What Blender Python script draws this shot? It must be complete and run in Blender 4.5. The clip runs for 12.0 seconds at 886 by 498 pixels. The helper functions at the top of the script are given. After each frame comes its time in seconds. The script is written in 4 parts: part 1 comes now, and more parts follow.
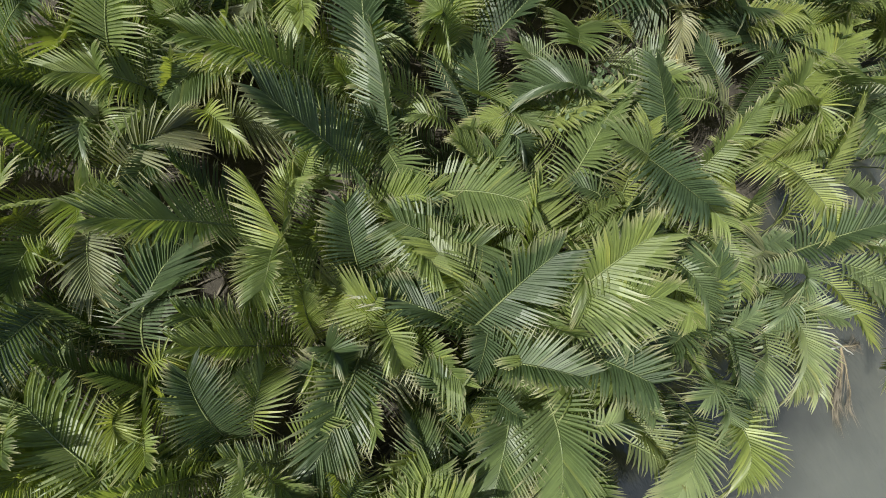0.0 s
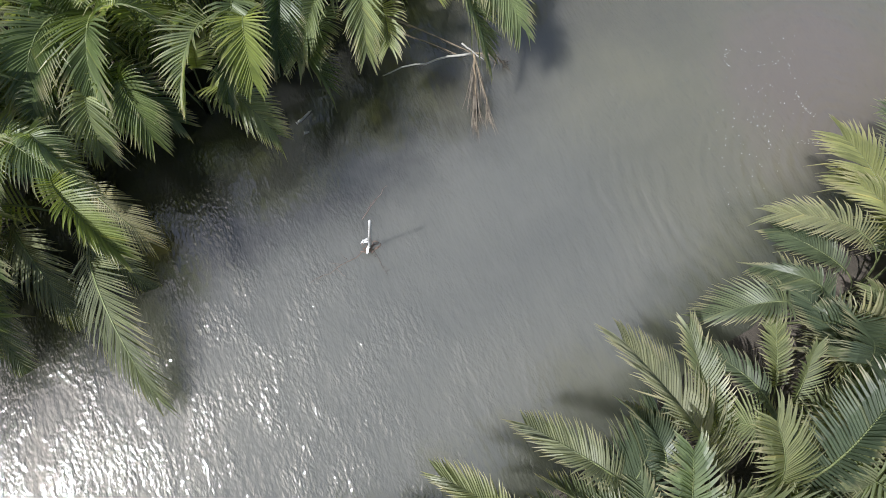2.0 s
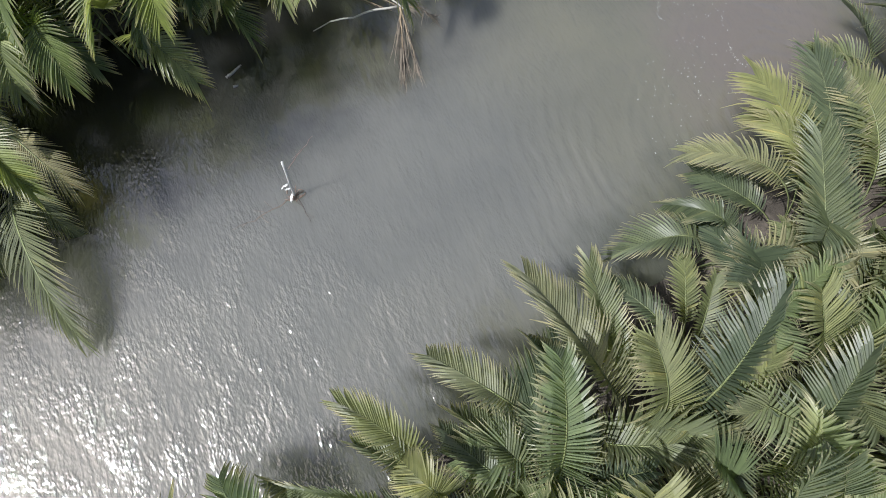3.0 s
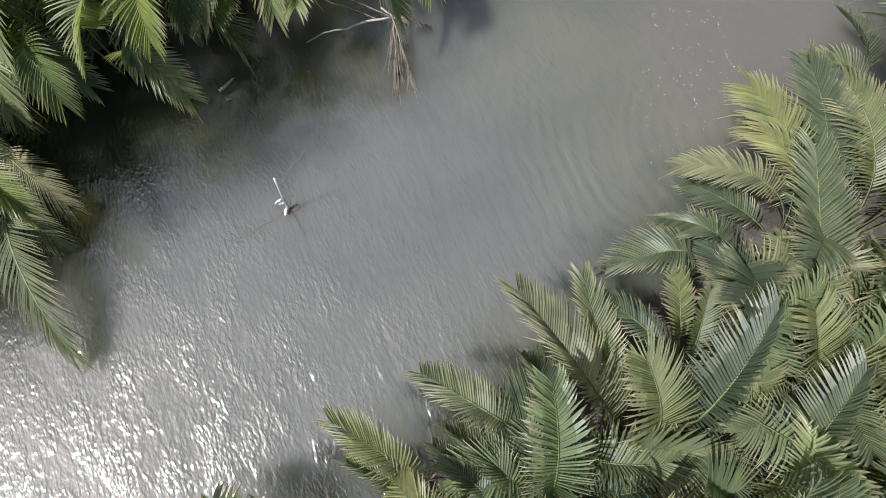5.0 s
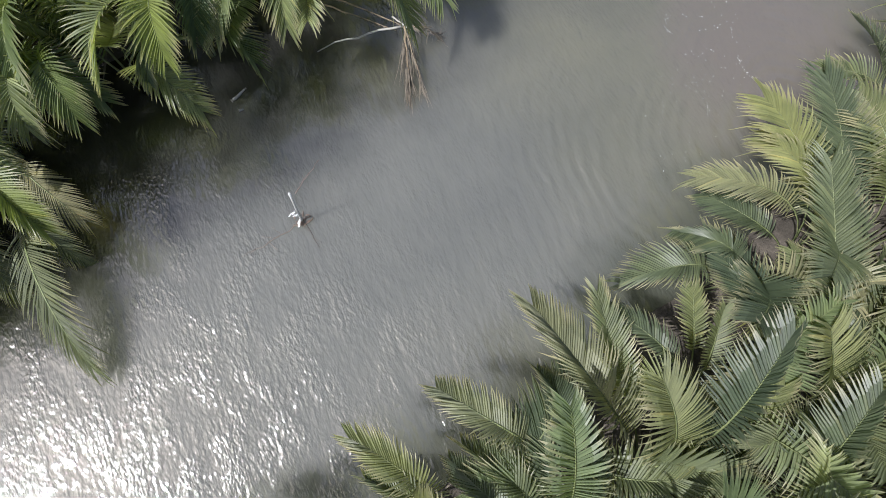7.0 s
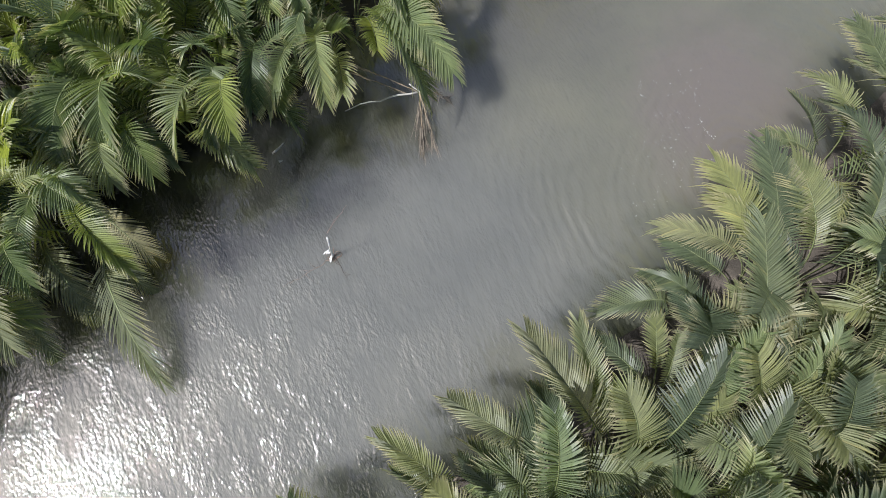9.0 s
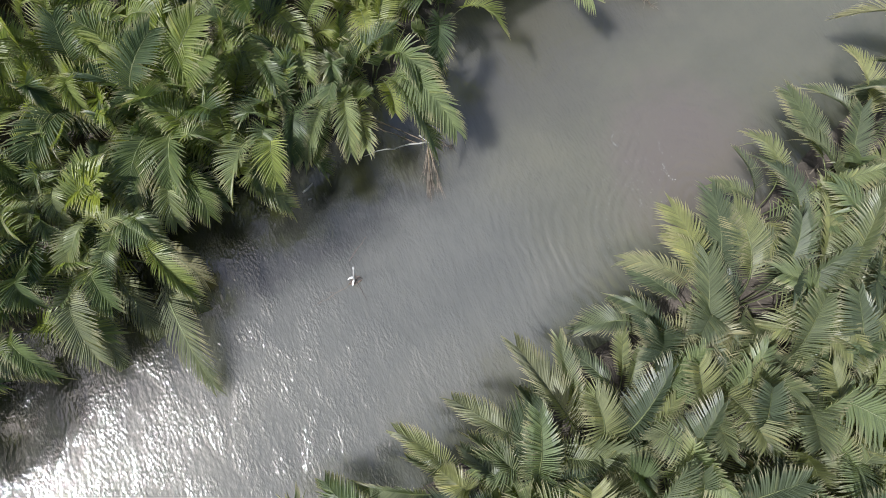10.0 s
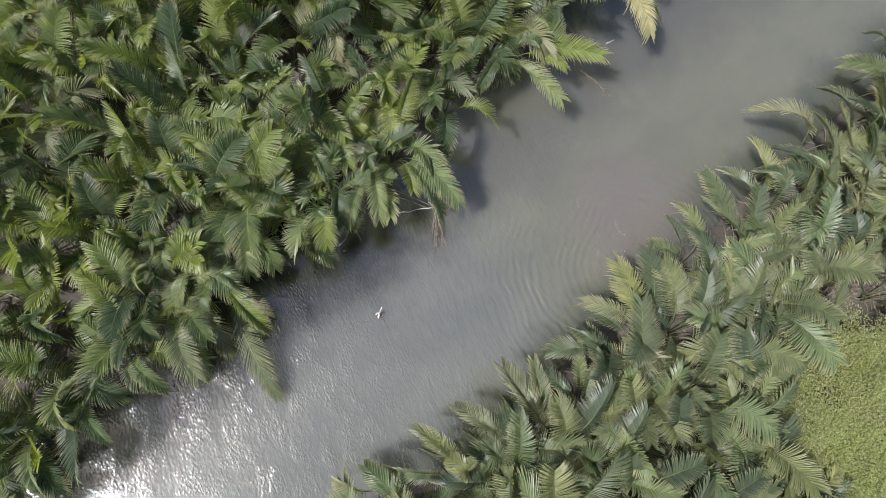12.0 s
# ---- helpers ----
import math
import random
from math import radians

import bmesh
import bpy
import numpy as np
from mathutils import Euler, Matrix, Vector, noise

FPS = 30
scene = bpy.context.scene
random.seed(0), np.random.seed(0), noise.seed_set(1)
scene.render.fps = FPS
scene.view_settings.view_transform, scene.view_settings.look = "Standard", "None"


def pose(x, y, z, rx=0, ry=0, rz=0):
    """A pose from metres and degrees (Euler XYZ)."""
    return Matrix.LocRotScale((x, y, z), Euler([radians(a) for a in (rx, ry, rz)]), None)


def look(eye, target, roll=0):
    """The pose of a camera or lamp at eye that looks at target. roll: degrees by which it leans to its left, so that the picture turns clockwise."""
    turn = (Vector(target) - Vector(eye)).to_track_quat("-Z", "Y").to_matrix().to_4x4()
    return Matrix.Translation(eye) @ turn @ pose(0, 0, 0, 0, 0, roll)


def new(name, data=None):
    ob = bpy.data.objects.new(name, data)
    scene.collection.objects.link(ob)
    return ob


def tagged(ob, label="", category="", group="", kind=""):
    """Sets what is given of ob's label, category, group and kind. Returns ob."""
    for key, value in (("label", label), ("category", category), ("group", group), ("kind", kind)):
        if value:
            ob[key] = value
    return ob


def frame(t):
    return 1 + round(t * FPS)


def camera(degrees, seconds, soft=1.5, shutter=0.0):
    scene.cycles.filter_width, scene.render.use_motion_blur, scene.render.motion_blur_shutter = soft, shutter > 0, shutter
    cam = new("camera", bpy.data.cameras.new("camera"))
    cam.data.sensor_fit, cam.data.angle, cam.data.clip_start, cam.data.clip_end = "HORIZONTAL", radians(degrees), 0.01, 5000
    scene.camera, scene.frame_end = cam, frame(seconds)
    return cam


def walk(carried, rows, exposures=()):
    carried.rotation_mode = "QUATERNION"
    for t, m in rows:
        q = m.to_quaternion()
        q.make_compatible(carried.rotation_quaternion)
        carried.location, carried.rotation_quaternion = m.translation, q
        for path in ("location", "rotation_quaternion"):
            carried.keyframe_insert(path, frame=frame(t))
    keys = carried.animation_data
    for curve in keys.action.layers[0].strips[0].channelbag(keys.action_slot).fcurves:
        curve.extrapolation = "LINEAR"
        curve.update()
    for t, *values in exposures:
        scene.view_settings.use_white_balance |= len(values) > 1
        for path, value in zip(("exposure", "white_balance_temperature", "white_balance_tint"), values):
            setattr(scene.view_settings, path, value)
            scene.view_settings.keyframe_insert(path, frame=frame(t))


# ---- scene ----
cam = camera(73.5, 12.0, soft=0.95)
PATH = [
    (0.0, pose(-9.551, 5.502, 12.234, 13.91, -6.63, -0.85)),
    (0.5, pose(-7.591, 3.788, 12.069, 13.99, -6.77, -0.60)),
    (1.0, pose(-5.522, 1.954, 12.119, 14.71, -6.07, -0.24)),
    (1.5, pose(-3.410, 0.219, 12.164, 15.06, -5.38, 0.24)),
    (2.0, pose(-1.316, -1.394, 12.271, 15.18, -4.71, 0.41)),
    (2.5, pose(0.079, -2.328, 12.260, 15.18, -4.03, 0.31)),
    (3.0, pose(0.598, -2.543, 12.269, 15.28, -3.49, 0.26)),
    (3.5, pose(0.760, -2.489, 12.295, 15.39, -3.20, 0.11)),
    (5.3, pose(0.785, -2.075, 12.396, 14.58, -3.04, -0.07)),
    (5.5, pose(0.817, -2.023, 12.444, 14.47, -2.86, 0.00)),
    (6.0, pose(0.826, -1.861, 12.486, 14.14, -2.59, -0.08)),
    (6.5, pose(0.695, -1.768, 12.505, 13.87, -2.57, -0.24)),
    (7.0, pose(0.570, -1.682, 12.518, 13.57, -2.67, -0.22)),
    (7.2, pose(0.537, -1.643, 12.529, 13.52, -2.75, -0.25)),
    (8.8, pose(0.039, -1.577, 14.513, 13.94, -3.52, 0.05)),
    (9.0, pose(-0.008, -1.584, 15.081, 14.03, -3.67, 0.04)),
    (9.5, pose(-0.292, -1.579, 16.625, 14.13, -4.30, -0.01)),
    (10.0, pose(-0.734, -1.560, 18.124, 14.12, -4.98, 0.11)),
    (10.5, pose(-1.112, -1.487, 19.643, 14.01, -5.46, 0.09)),
    (11.0, pose(-1.500, -1.300, 21.183, 13.72, -5.97, 0.05)),
    (11.5, pose(-1.906, -1.160, 22.719, 13.55, -6.51, -0.01)),
    (12.0, pose(-2.229, -1.066, 24.031, 13.49, -6.93, 0.00)),
]
walk(cam, PATH, [(0.0, 0.34, 6900, -2), (1.0, 0.3, 6540, 4), (1.5, 0.32, 6370, 7), (2.5, 0.33, 6310, 9.5), (12.0, 0.35, 6310, 10.5)])

# ---- light: high sun to the west, hazy tropical sky ----
SUN_ELEVATION, SUN_AZIMUTH = radians(55.5), radians(201)
world = bpy.data.worlds.new("world")
scene.world = world
world.use_nodes = True
wn = world.node_tree
sky = wn.nodes.new("ShaderNodeTexSky")
sky.sky_type = "NISHITA"
sky.sun_disc = False
sky.sun_elevation = SUN_ELEVATION
sky.sun_rotation = radians(90) - SUN_AZIMUTH
sky.air_density, sky.dust_density = 0.85, 2.6
background = wn.nodes["Background"]
background.inputs["Strength"].default_value = 0.108
wn.links.new(sky.outputs["Color"], background.inputs["Color"])
sun_light = bpy.data.lights.new("sun", "SUN")
sun_light.energy, sun_light.angle, sun_light.color = 4.6, radians(0.6), (1.0, 0.995, 0.988)
sun = new("sun", sun_light)
sun_way = Vector((math.cos(SUN_ELEVATION) * math.cos(SUN_AZIMUTH), math.cos(SUN_ELEVATION) * math.sin(SUN_AZIMUTH), math.sin(SUN_ELEVATION)))
sun.matrix_world = look(sun_way * 60, (0, 0, 0))


# ---- materials ----
def material(name, colour, roughness=0.6, specular=0.5):
    m = bpy.data.materials.new(name)
    m.use_nodes = True
    b = m.node_tree.nodes["Principled BSDF"]
    b.inputs["Base Color"].default_value = (*colour, 1)
    b.inputs["Roughness"].default_value = roughness
    b.inputs["Specular IOR Level"].default_value = specular
    return m, m.node_tree, b


def node(tree, kind, **values):
    n = tree.nodes.new(kind)
    for key, value in values.items():
        n.inputs[key.replace("_", " ")].default_value = value
    return n


def ramp(tree, source, stops):
    r = tree.nodes.new("ShaderNodeValToRGB")
    while len(r.color_ramp.elements) < len(stops):
        r.color_ramp.elements.new(0.5)
    for e, (at, c) in zip(r.color_ramp.elements, stops):
        e.position, e.color = at, (*c, 1)
    tree.links.new(source, r.inputs["Fac"])
    return r.outputs["Color"]


def mixed(tree, fac, a, b, how="MIX"):
    m = tree.nodes.new("ShaderNodeMix")
    m.data_type, m.blend_type = "RGBA", how
    for socket, value in ((m.inputs[0], fac), (m.inputs[6], a), (m.inputs[7], b)):
        if isinstance(value, bpy.types.NodeSocket):
            tree.links.new(value, socket)
        elif isinstance(value, (int, float)):
            socket.default_value = value
        else:
            socket.default_value = (*value, 1)
    return m.outputs[2]


def place_noise(tree, scale, detail=4.0, kind="Object", stretch=None, rough=0.55):
    co = tree.nodes.new("ShaderNodeTexCoord")
    out = co.outputs[kind]
    if stretch:
        mp = tree.nodes.new("ShaderNodeMapping")
        mp.vector_type = "TEXTURE"
        mp.inputs["Scale"].default_value = [1 / v for v in stretch[0]]
        mp.inputs["Rotation"].default_value = (0, 0, radians(stretch[1]))
        tree.links.new(out, mp.inputs["Vector"])
        out = mp.outputs["Vector"]
    n = node(tree, "ShaderNodeTexNoise", Scale=scale, Detail=detail, Roughness=rough)
    tree.links.new(out, n.inputs["Vector"])
    return n.outputs["Fac"]


def bump(tree, b, height, strength, distance):
    n = node(tree, "ShaderNodeBump", Strength=strength, Distance=distance)
    tree.links.new(height, n.inputs["Height"])
    tree.links.new(n.outputs["Normal"], b.inputs["Normal"])
    return n


def leaf_material(name, stops, roughness, translucency, patches=((0.78, 0.8, 0.78), (1.15, 1.12, 1.05)), grain=2.5, spread=0.7):
    """Leaf green that differs from frond to frond and from leaflet to leaflet."""
    m, t, b = material(name, (0.1, 0.2, 0.05), roughness, 0.5)
    info = t.nodes.new("ShaderNodeObjectInfo")
    geo = t.nodes.new("ShaderNodeNewGeometry")
    whole = ramp(t, info.outputs["Random"], stops)
    single = ramp(t, geo.outputs["Random Per Island"], [(0.0, (1 - 0.4 * spread, 1 - 0.38 * spread, 1 - 0.4 * spread)), (0.5, (1.0, 1.0, 1.0)), (0.93, (1 + 0.2 * spread, 1 + 0.2 * spread, 1 + 0.14 * spread)), (1.0, (1 + 0.7 * spread, 1 + 0.45 * spread, 1 + 0.2 * spread))])
    colour = mixed(t, 1.0, whole, single, "MULTIPLY")
    patch = ramp(t, place_noise(t, grain, 5), [(0.3, patches[0]), (0.7, patches[1])])
    colour = mixed(t, 1.0, colour, patch, "MULTIPLY")
    along = t.nodes.new("ShaderNodeAttribute")
    along.attribute_name = "along_leaflet"
    worn = t.nodes.new("ShaderNodeMath")
    worn.operation = "MULTIPLY"
    t.links.new(along.outputs["Fac"], worn.inputs[0])
    t.links.new(place_noise(t, 1.6, 3), worn.inputs[1])
    dry = ramp(t, worn.outputs[0], [(0.3, (0.0, 0.0, 0.0)), (0.52, (0.8, 0.8, 0.8))])
    colour = mixed(t, dry, colour, (0.37, 0.335, 0.22))
    t.links.new(colour, b.inputs["Base Color"])
    tr = t.nodes.new("ShaderNodeBsdfTranslucent")
    t.links.new(mixed(t, 1.0, colour, (2.15, 2.15, 0.9), "MULTIPLY"), tr.inputs["Color"])
    mx = t.nodes.new("ShaderNodeMixShader")
    mx.inputs[0].default_value = translucency
    t.links.new(b.outputs["BSDF"], mx.inputs[1])
    t.links.new(tr.outputs["BSDF"], mx.inputs[2])
    t.links.new(mx.outputs["Shader"], t.nodes["Material Output"].inputs["Surface"])
    return m


LEAF = leaf_material("palm_leaf", [(0.0, (0.066, 0.098, 0.057)), (0.35, (0.107, 0.145, 0.075)), (0.7, (0.166, 0.208, 0.087)), (1.0, (0.242, 0.278, 0.1))], 0.42, 0.4)
LIME_LEAF = leaf_material("lime_palm_leaf", [(0.0, (0.168, 0.212, 0.09)), (0.5, (0.218, 0.26, 0.102)), (1.0, (0.288, 0.314, 0.126))], 0.42, 0.42)
BRIGHT_LEAF = leaf_material("young_palm_leaf", [(0.0, (0.155, 0.2, 0.122)), (0.5, (0.205, 0.247, 0.142)), (1.0, (0.272, 0.298, 0.175))], 0.42, 0.4)
OLIVE_LEAF = leaf_material("olive_palm_leaf", [(0.0, (0.078, 0.104, 0.074)), (0.35, (0.125, 0.152, 0.096)), (0.7, (0.185, 0.206, 0.114)), (1.0, (0.252, 0.263, 0.132))], 0.42, 0.37)
OLD_LEAF = leaf_material("old_palm_leaf", [(0.0, (0.165, 0.19, 0.12)), (0.6, (0.225, 0.232, 0.15)), (1.0, (0.31, 0.292, 0.19))], 0.5, 0.32)
STRAW_LEAF = leaf_material("straw_palm_leaf", [(0.0, (0.36, 0.33, 0.21)), (1.0, (0.44, 0.4, 0.27))], 0.5, 0.3)
SHRUB_LEAF = leaf_material("shrub_leaf", [(0.0, (0.268, 0.296, 0.148)), (1.0, (0.33, 0.348, 0.178))], 0.5, 0.4, ((0.94, 0.88, 0.95), (1.04, 1.08, 0.94)), 0.8, 0.8)

RACHIS, t, b = material("palm_rachis", (0.2, 0.22, 0.07), 0.45)
t.links.new(ramp(t, place_noise(t, 6, 3), [(0.35, (0.14, 0.175, 0.075)), (0.65, (0.235, 0.26, 0.12))]), b.inputs["Base Color"])

WATER, t, b = material("murky_water", (0.15, 0.15, 0.13), 0.042, 0.5)
b.inputs["IOR"].default_value = 2.0
b.subsurface_method = "BURLEY"
b.inputs["Subsurface Weight"].default_value = 0.85
b.inputs["Subsurface Radius"].default_value = (1.0, 1.0, 0.9)
b.inputs["Subsurface Scale"].default_value = 1.5
silt = place_noise(t, 0.16, 6, stretch=((1.0, 1.7, 1.0), 35))
silty = ramp(t, silt, [(0.3, (0.111, 0.112, 0.1)), (0.5, (0.129, 0.129, 0.114)), (0.75, (0.148, 0.145, 0.125))])
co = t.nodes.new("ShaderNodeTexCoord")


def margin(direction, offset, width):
    """Mask from 0 to 1 by the metres from a bank that runs straight, with a wavering edge."""
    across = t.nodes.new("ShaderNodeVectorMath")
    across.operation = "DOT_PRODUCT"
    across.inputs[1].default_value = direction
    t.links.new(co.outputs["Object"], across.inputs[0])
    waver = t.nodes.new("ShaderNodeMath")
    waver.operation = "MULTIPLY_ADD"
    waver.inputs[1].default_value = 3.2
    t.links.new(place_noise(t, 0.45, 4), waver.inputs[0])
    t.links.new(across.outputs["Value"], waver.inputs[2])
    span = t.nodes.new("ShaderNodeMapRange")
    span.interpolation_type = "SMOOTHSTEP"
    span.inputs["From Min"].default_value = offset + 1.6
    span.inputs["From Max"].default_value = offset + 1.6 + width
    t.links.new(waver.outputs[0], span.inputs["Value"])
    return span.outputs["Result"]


# browner silt upstream, an olive tone along the right bank
# left-bank band: clearer water, darkened further to paint in the palms' reflection
clear_palm_reflection = mixed(t, margin((0.785, 0.62, 0), 0.5, 6.0), (0.021, 0.0212, 0.019), (0.096, 0.092, 0.078))
silty = mixed(t, margin((0.7, 0.6, 0), 2.5, 5.0), silty, mixed(t, 1.0, silty, (1.01, 0.985, 0.84), "MULTIPLY"))
colour = mixed(t, margin((0.62, -0.785, 0), -5.5, 3.4), clear_palm_reflection, silty)
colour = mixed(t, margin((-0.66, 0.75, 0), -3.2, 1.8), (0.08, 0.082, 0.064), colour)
from_plume = t.nodes.new("ShaderNodeVectorMath")
from_plume.operation = "DISTANCE"
from_plume.inputs[1].default_value = (9.2, 6.6, 0)
t.links.new(co.outputs["Object"], from_plume.inputs[0])
ragged = t.nodes.new("ShaderNodeMath")
ragged.operation = "MULTIPLY_ADD"
ragged.inputs[1].default_value = 3.0
t.links.new(place_noise(t, 0.9, 5), ragged.inputs[0])
t.links.new(from_plume.outputs["Value"], ragged.inputs[2])
plume = t.nodes.new("ShaderNodeMapRange")
plume.interpolation_type = "SMOOTHSTEP"
for slot, value in (("From Min", 2.6), ("From Max", 5.6), ("To Min", 0.85), ("To Max", 0.0)):
    plume.inputs[slot].default_value = value
t.links.new(ragged.outputs[0], plume.inputs["Value"])
colour = mixed(t, plume.outputs["Result"], colour, (0.142, 0.122, 0.106))
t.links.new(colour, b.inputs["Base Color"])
swell = place_noise(t, 3.2, 2.0, stretch=((2.6, 0.85, 1.0), 20))
chop = place_noise(t, 6.8, 1.7, stretch=((1.9, 1.0, 1.0), 26))
# the fine chop comes in gusts with calmer water between
gust = t.nodes.new("ShaderNodeMapRange")
gust.interpolation_type = "SMOOTHSTEP"
for slot, value in (("From Min", 0.36), ("From Max", 0.66), ("To Min", 0.3), ("To Max", 1.35)):
    gust.inputs[slot].default_value = value
t.links.new(place_noise(t, 0.75, 2, stretch=((1.6, 1.0, 1.0), 25)), gust.inputs["Value"])
add = t.nodes.new("ShaderNodeMath")
add.operation = "MULTIPLY_ADD"
# and dies down upstream
breeze = t.nodes.new("ShaderNodeMapRange")
breeze.inputs["To Min"].default_value = 1.5
breeze.inputs["To Max"].default_value = 0.85
t.links.new(margin((0.62, 0.785, 0), -3.0, 6.0), breeze.inputs["Value"])
gusty = t.nodes.new("ShaderNodeMath")
gusty.operation = "MULTIPLY"
t.links.new(gust.outputs["Result"], gusty.inputs[0])
t.links.new(breeze.outputs["Result"], gusty.inputs[1])
t.links.new(chop, add.inputs[0])
t.links.new(gusty.outputs[0], add.inputs[1])
low_swell = t.nodes.new("ShaderNodeMath")
low_swell.operation = "MULTIPLY"
low_swell.inputs[1].default_value = 0.7
t.links.new(swell, low_swell.inputs[0])
t.links.new(low_swell.outputs[0], add.inputs[2])
# a cat's paw of livelier ripples on the open reach
ruffle = place_noise(t, 4.0, 2.0, stretch=((2.6, 0.8, 1.0), 34))
from_paw = t.nodes.new("ShaderNodeVectorMath")
from_paw.operation = "DISTANCE"
from_paw.inputs[1].default_value = (5.8, 7.8, 0)
t.links.new(co.outputs["Object"], from_paw.inputs[0])
frayed = t.nodes.new("ShaderNodeMath")
frayed.operation = "MULTIPLY_ADD"
frayed.inputs[1].default_value = 5.0
t.links.new(place_noise(t, 0.7, 3), frayed.inputs[0])
t.links.new(from_paw.outputs["Value"], frayed.inputs[2])
flock = t.nodes.new("ShaderNodeMapRange")
flock.interpolation_type = "SMOOTHSTEP"
for slot, value in (("From Min", 3.4), ("From Max", 7.0), ("To Min", 2.4), ("To Max", 0.0)):
    flock.inputs[slot].default_value = value
t.links.new(frayed.outputs[0], flock.inputs["Value"])
reared = t.nodes.new("ShaderNodeMath")
reared.operation = "MULTIPLY_ADD"
t.links.new(ruffle, reared.inputs[0])
t.links.new(flock.outputs["Result"], reared.inputs[1])
t.links.new(add.outputs[0], reared.inputs[2])
# rings that spread over the open reach, dying out after some metres
ring = node(t, "ShaderNodeTexWave", Scale=0.85, Distortion=16.0, Detail=2.0, Detail_Scale=0.35)
ring.wave_type, ring.rings_direction = "RINGS", "SPHERICAL"
centred = t.nodes.new("ShaderNodeVectorMath")
centred.operation = "SUBTRACT"
centred.inputs[1].default_value = (9.5, 4.5, 0)
t.links.new(co.outputs["Object"], centred.inputs[0])
t.links.new(centred.outputs["Vector"], ring.inputs["Vector"])
span = t.nodes.new("ShaderNodeVectorMath")
span.operation = "LENGTH"
t.links.new(centred.outputs["Vector"], span.inputs[0])
fade = t.nodes.new("ShaderNodeMapRange")
fade.interpolation_type = "SMOOTHSTEP"
for slot, value in (("From Min", 4.5), ("From Max", 9.5), ("To Min", 1.6), ("To Max", 0.0)):
    fade.inputs[slot].default_value = value
t.links.new(span.outputs["Value"], fade.inputs["Value"])
arcs = t.nodes.new("ShaderNodeMath")
arcs.operation = "MULTIPLY"
t.links.new(ring.outputs["Fac"], arcs.inputs[0])
t.links.new(ramp(t, place_noise(t, 0.5, 3), [(0.34, (0.35, 0.35, 0.35)), (0.62, (0.9, 0.9, 0.9))]), arcs.inputs[1])
rings = t.nodes.new("ShaderNodeMath")
rings.operation = "MULTIPLY"
t.links.new(arcs.outputs[0], rings.inputs[0])
t.links.new(fade.outputs["Result"], rings.inputs[1])
# short crests across the middle of the reach
crest = t.nodes.new("ShaderNodeMath")
crest.operation = "MULTIPLY"
t.links.new(place_noise(t, 1.5, 2.2, stretch=((2.4, 0.85, 1.0), 22)), crest.inputs[0])
t.links.new(margin((1.0, 0.1, 0), -2.0, 3.5), crest.inputs[1])
crested = t.nodes.new("ShaderNodeMath")
crested.operation = "MULTIPLY_ADD"
crested.inputs[1].default_value = 2.5
t.links.new(crest.outputs[0], crested.inputs[0])
t.links.new(reared.outputs[0], crested.inputs[2])
height = t.nodes.new("ShaderNodeMath")
t.links.new(crested.outputs[0], height.inputs[0])
t.links.new(rings.outputs[0], height.inputs[1])
bump(t, b, height.outputs[0], 1.0, 0.0142)

MUD, t, b = material("bank_mud", (0.12, 0.1, 0.08), 0.8, 0.3)
t.links.new(ramp(t, place_noise(t, 1.2, 8, rough=0.7), [(0.3, (0.04, 0.034, 0.028)), (0.55, (0.085, 0.072, 0.06)), (0.8, (0.2, 0.165, 0.14))]), b.inputs["Base Color"])
bump(t, b, place_noise(t, 6, 8, rough=0.7), 0.8, 0.08)



def streaked(name, dark, light, scale, roughness=0.75, specular=0.3):
    m, t, b = material(name, light, roughness, specular)
    t.links.new(ramp(t, place_noise(t, scale, 6, rough=0.65), [(0.3, dark), (0.7, light)]), b.inputs["Base Color"])
    bump(t, b, place_noise(t, scale * 4, 4), 0.5, 0.01)
    return m


BARK = streaked("bark", (0.1, 0.085, 0.065), (0.24, 0.2, 0.16), 9)
DRY_LEAF = streaked("dry_leaf", (0.085, 0.072, 0.058), (0.225, 0.19, 0.15), 5)
DRY_STEM = streaked("dry_stem", (0.16, 0.12, 0.08), (0.36, 0.29, 0.2), 7)
PALE_WOOD = streaked("weathered_wood", (0.3, 0.29, 0.27), (0.52, 0.5, 0.46), 10)
RED_TWIG = streaked("reddish_twig", (0.1, 0.07, 0.055), (0.24, 0.175, 0.14), 14)
DARK_TWIG = streaked("dark_twig", (0.05, 0.045, 0.04), (0.12, 0.1, 0.085), 14)
WHITE_STICK = streaked("whitish_pole", (0.5, 0.49, 0.47), (0.75, 0.74, 0.72), 12)
PLASTIC, t, b = material("white_plastic", (0.82, 0.82, 0.82), 0.4)
FOAM, t, b = material("foam", (0.6, 0.6, 0.58), 0.7, 0.3)

# ---- the creek and its banks ----
LEFT_BANK = [(-40, -25), (-20, -8), (-14.6, -3.2), (-12.2, -0.2), (-10.2, 0.5), (-9.0, 1.4), (-8.8, 3.5), (-6.0, 6.0), (-2.6, 7.7), (-0.9, 8.6), (0.8, 11.6), (3.8, 14.0), (6.4, 16.4), (15, 27), (40, 58)]
RIGHT_BANK = [(-30, -30), (-10, -11), (-2.9, -5.6), (0.5, -3.8), (3.2, -1.8), (7.5, 1.5), (11.0, 4.5), (13.9, 7.2), (17.3, 10.0), (20.6, 12.5), (28, 20), (60, 58)]


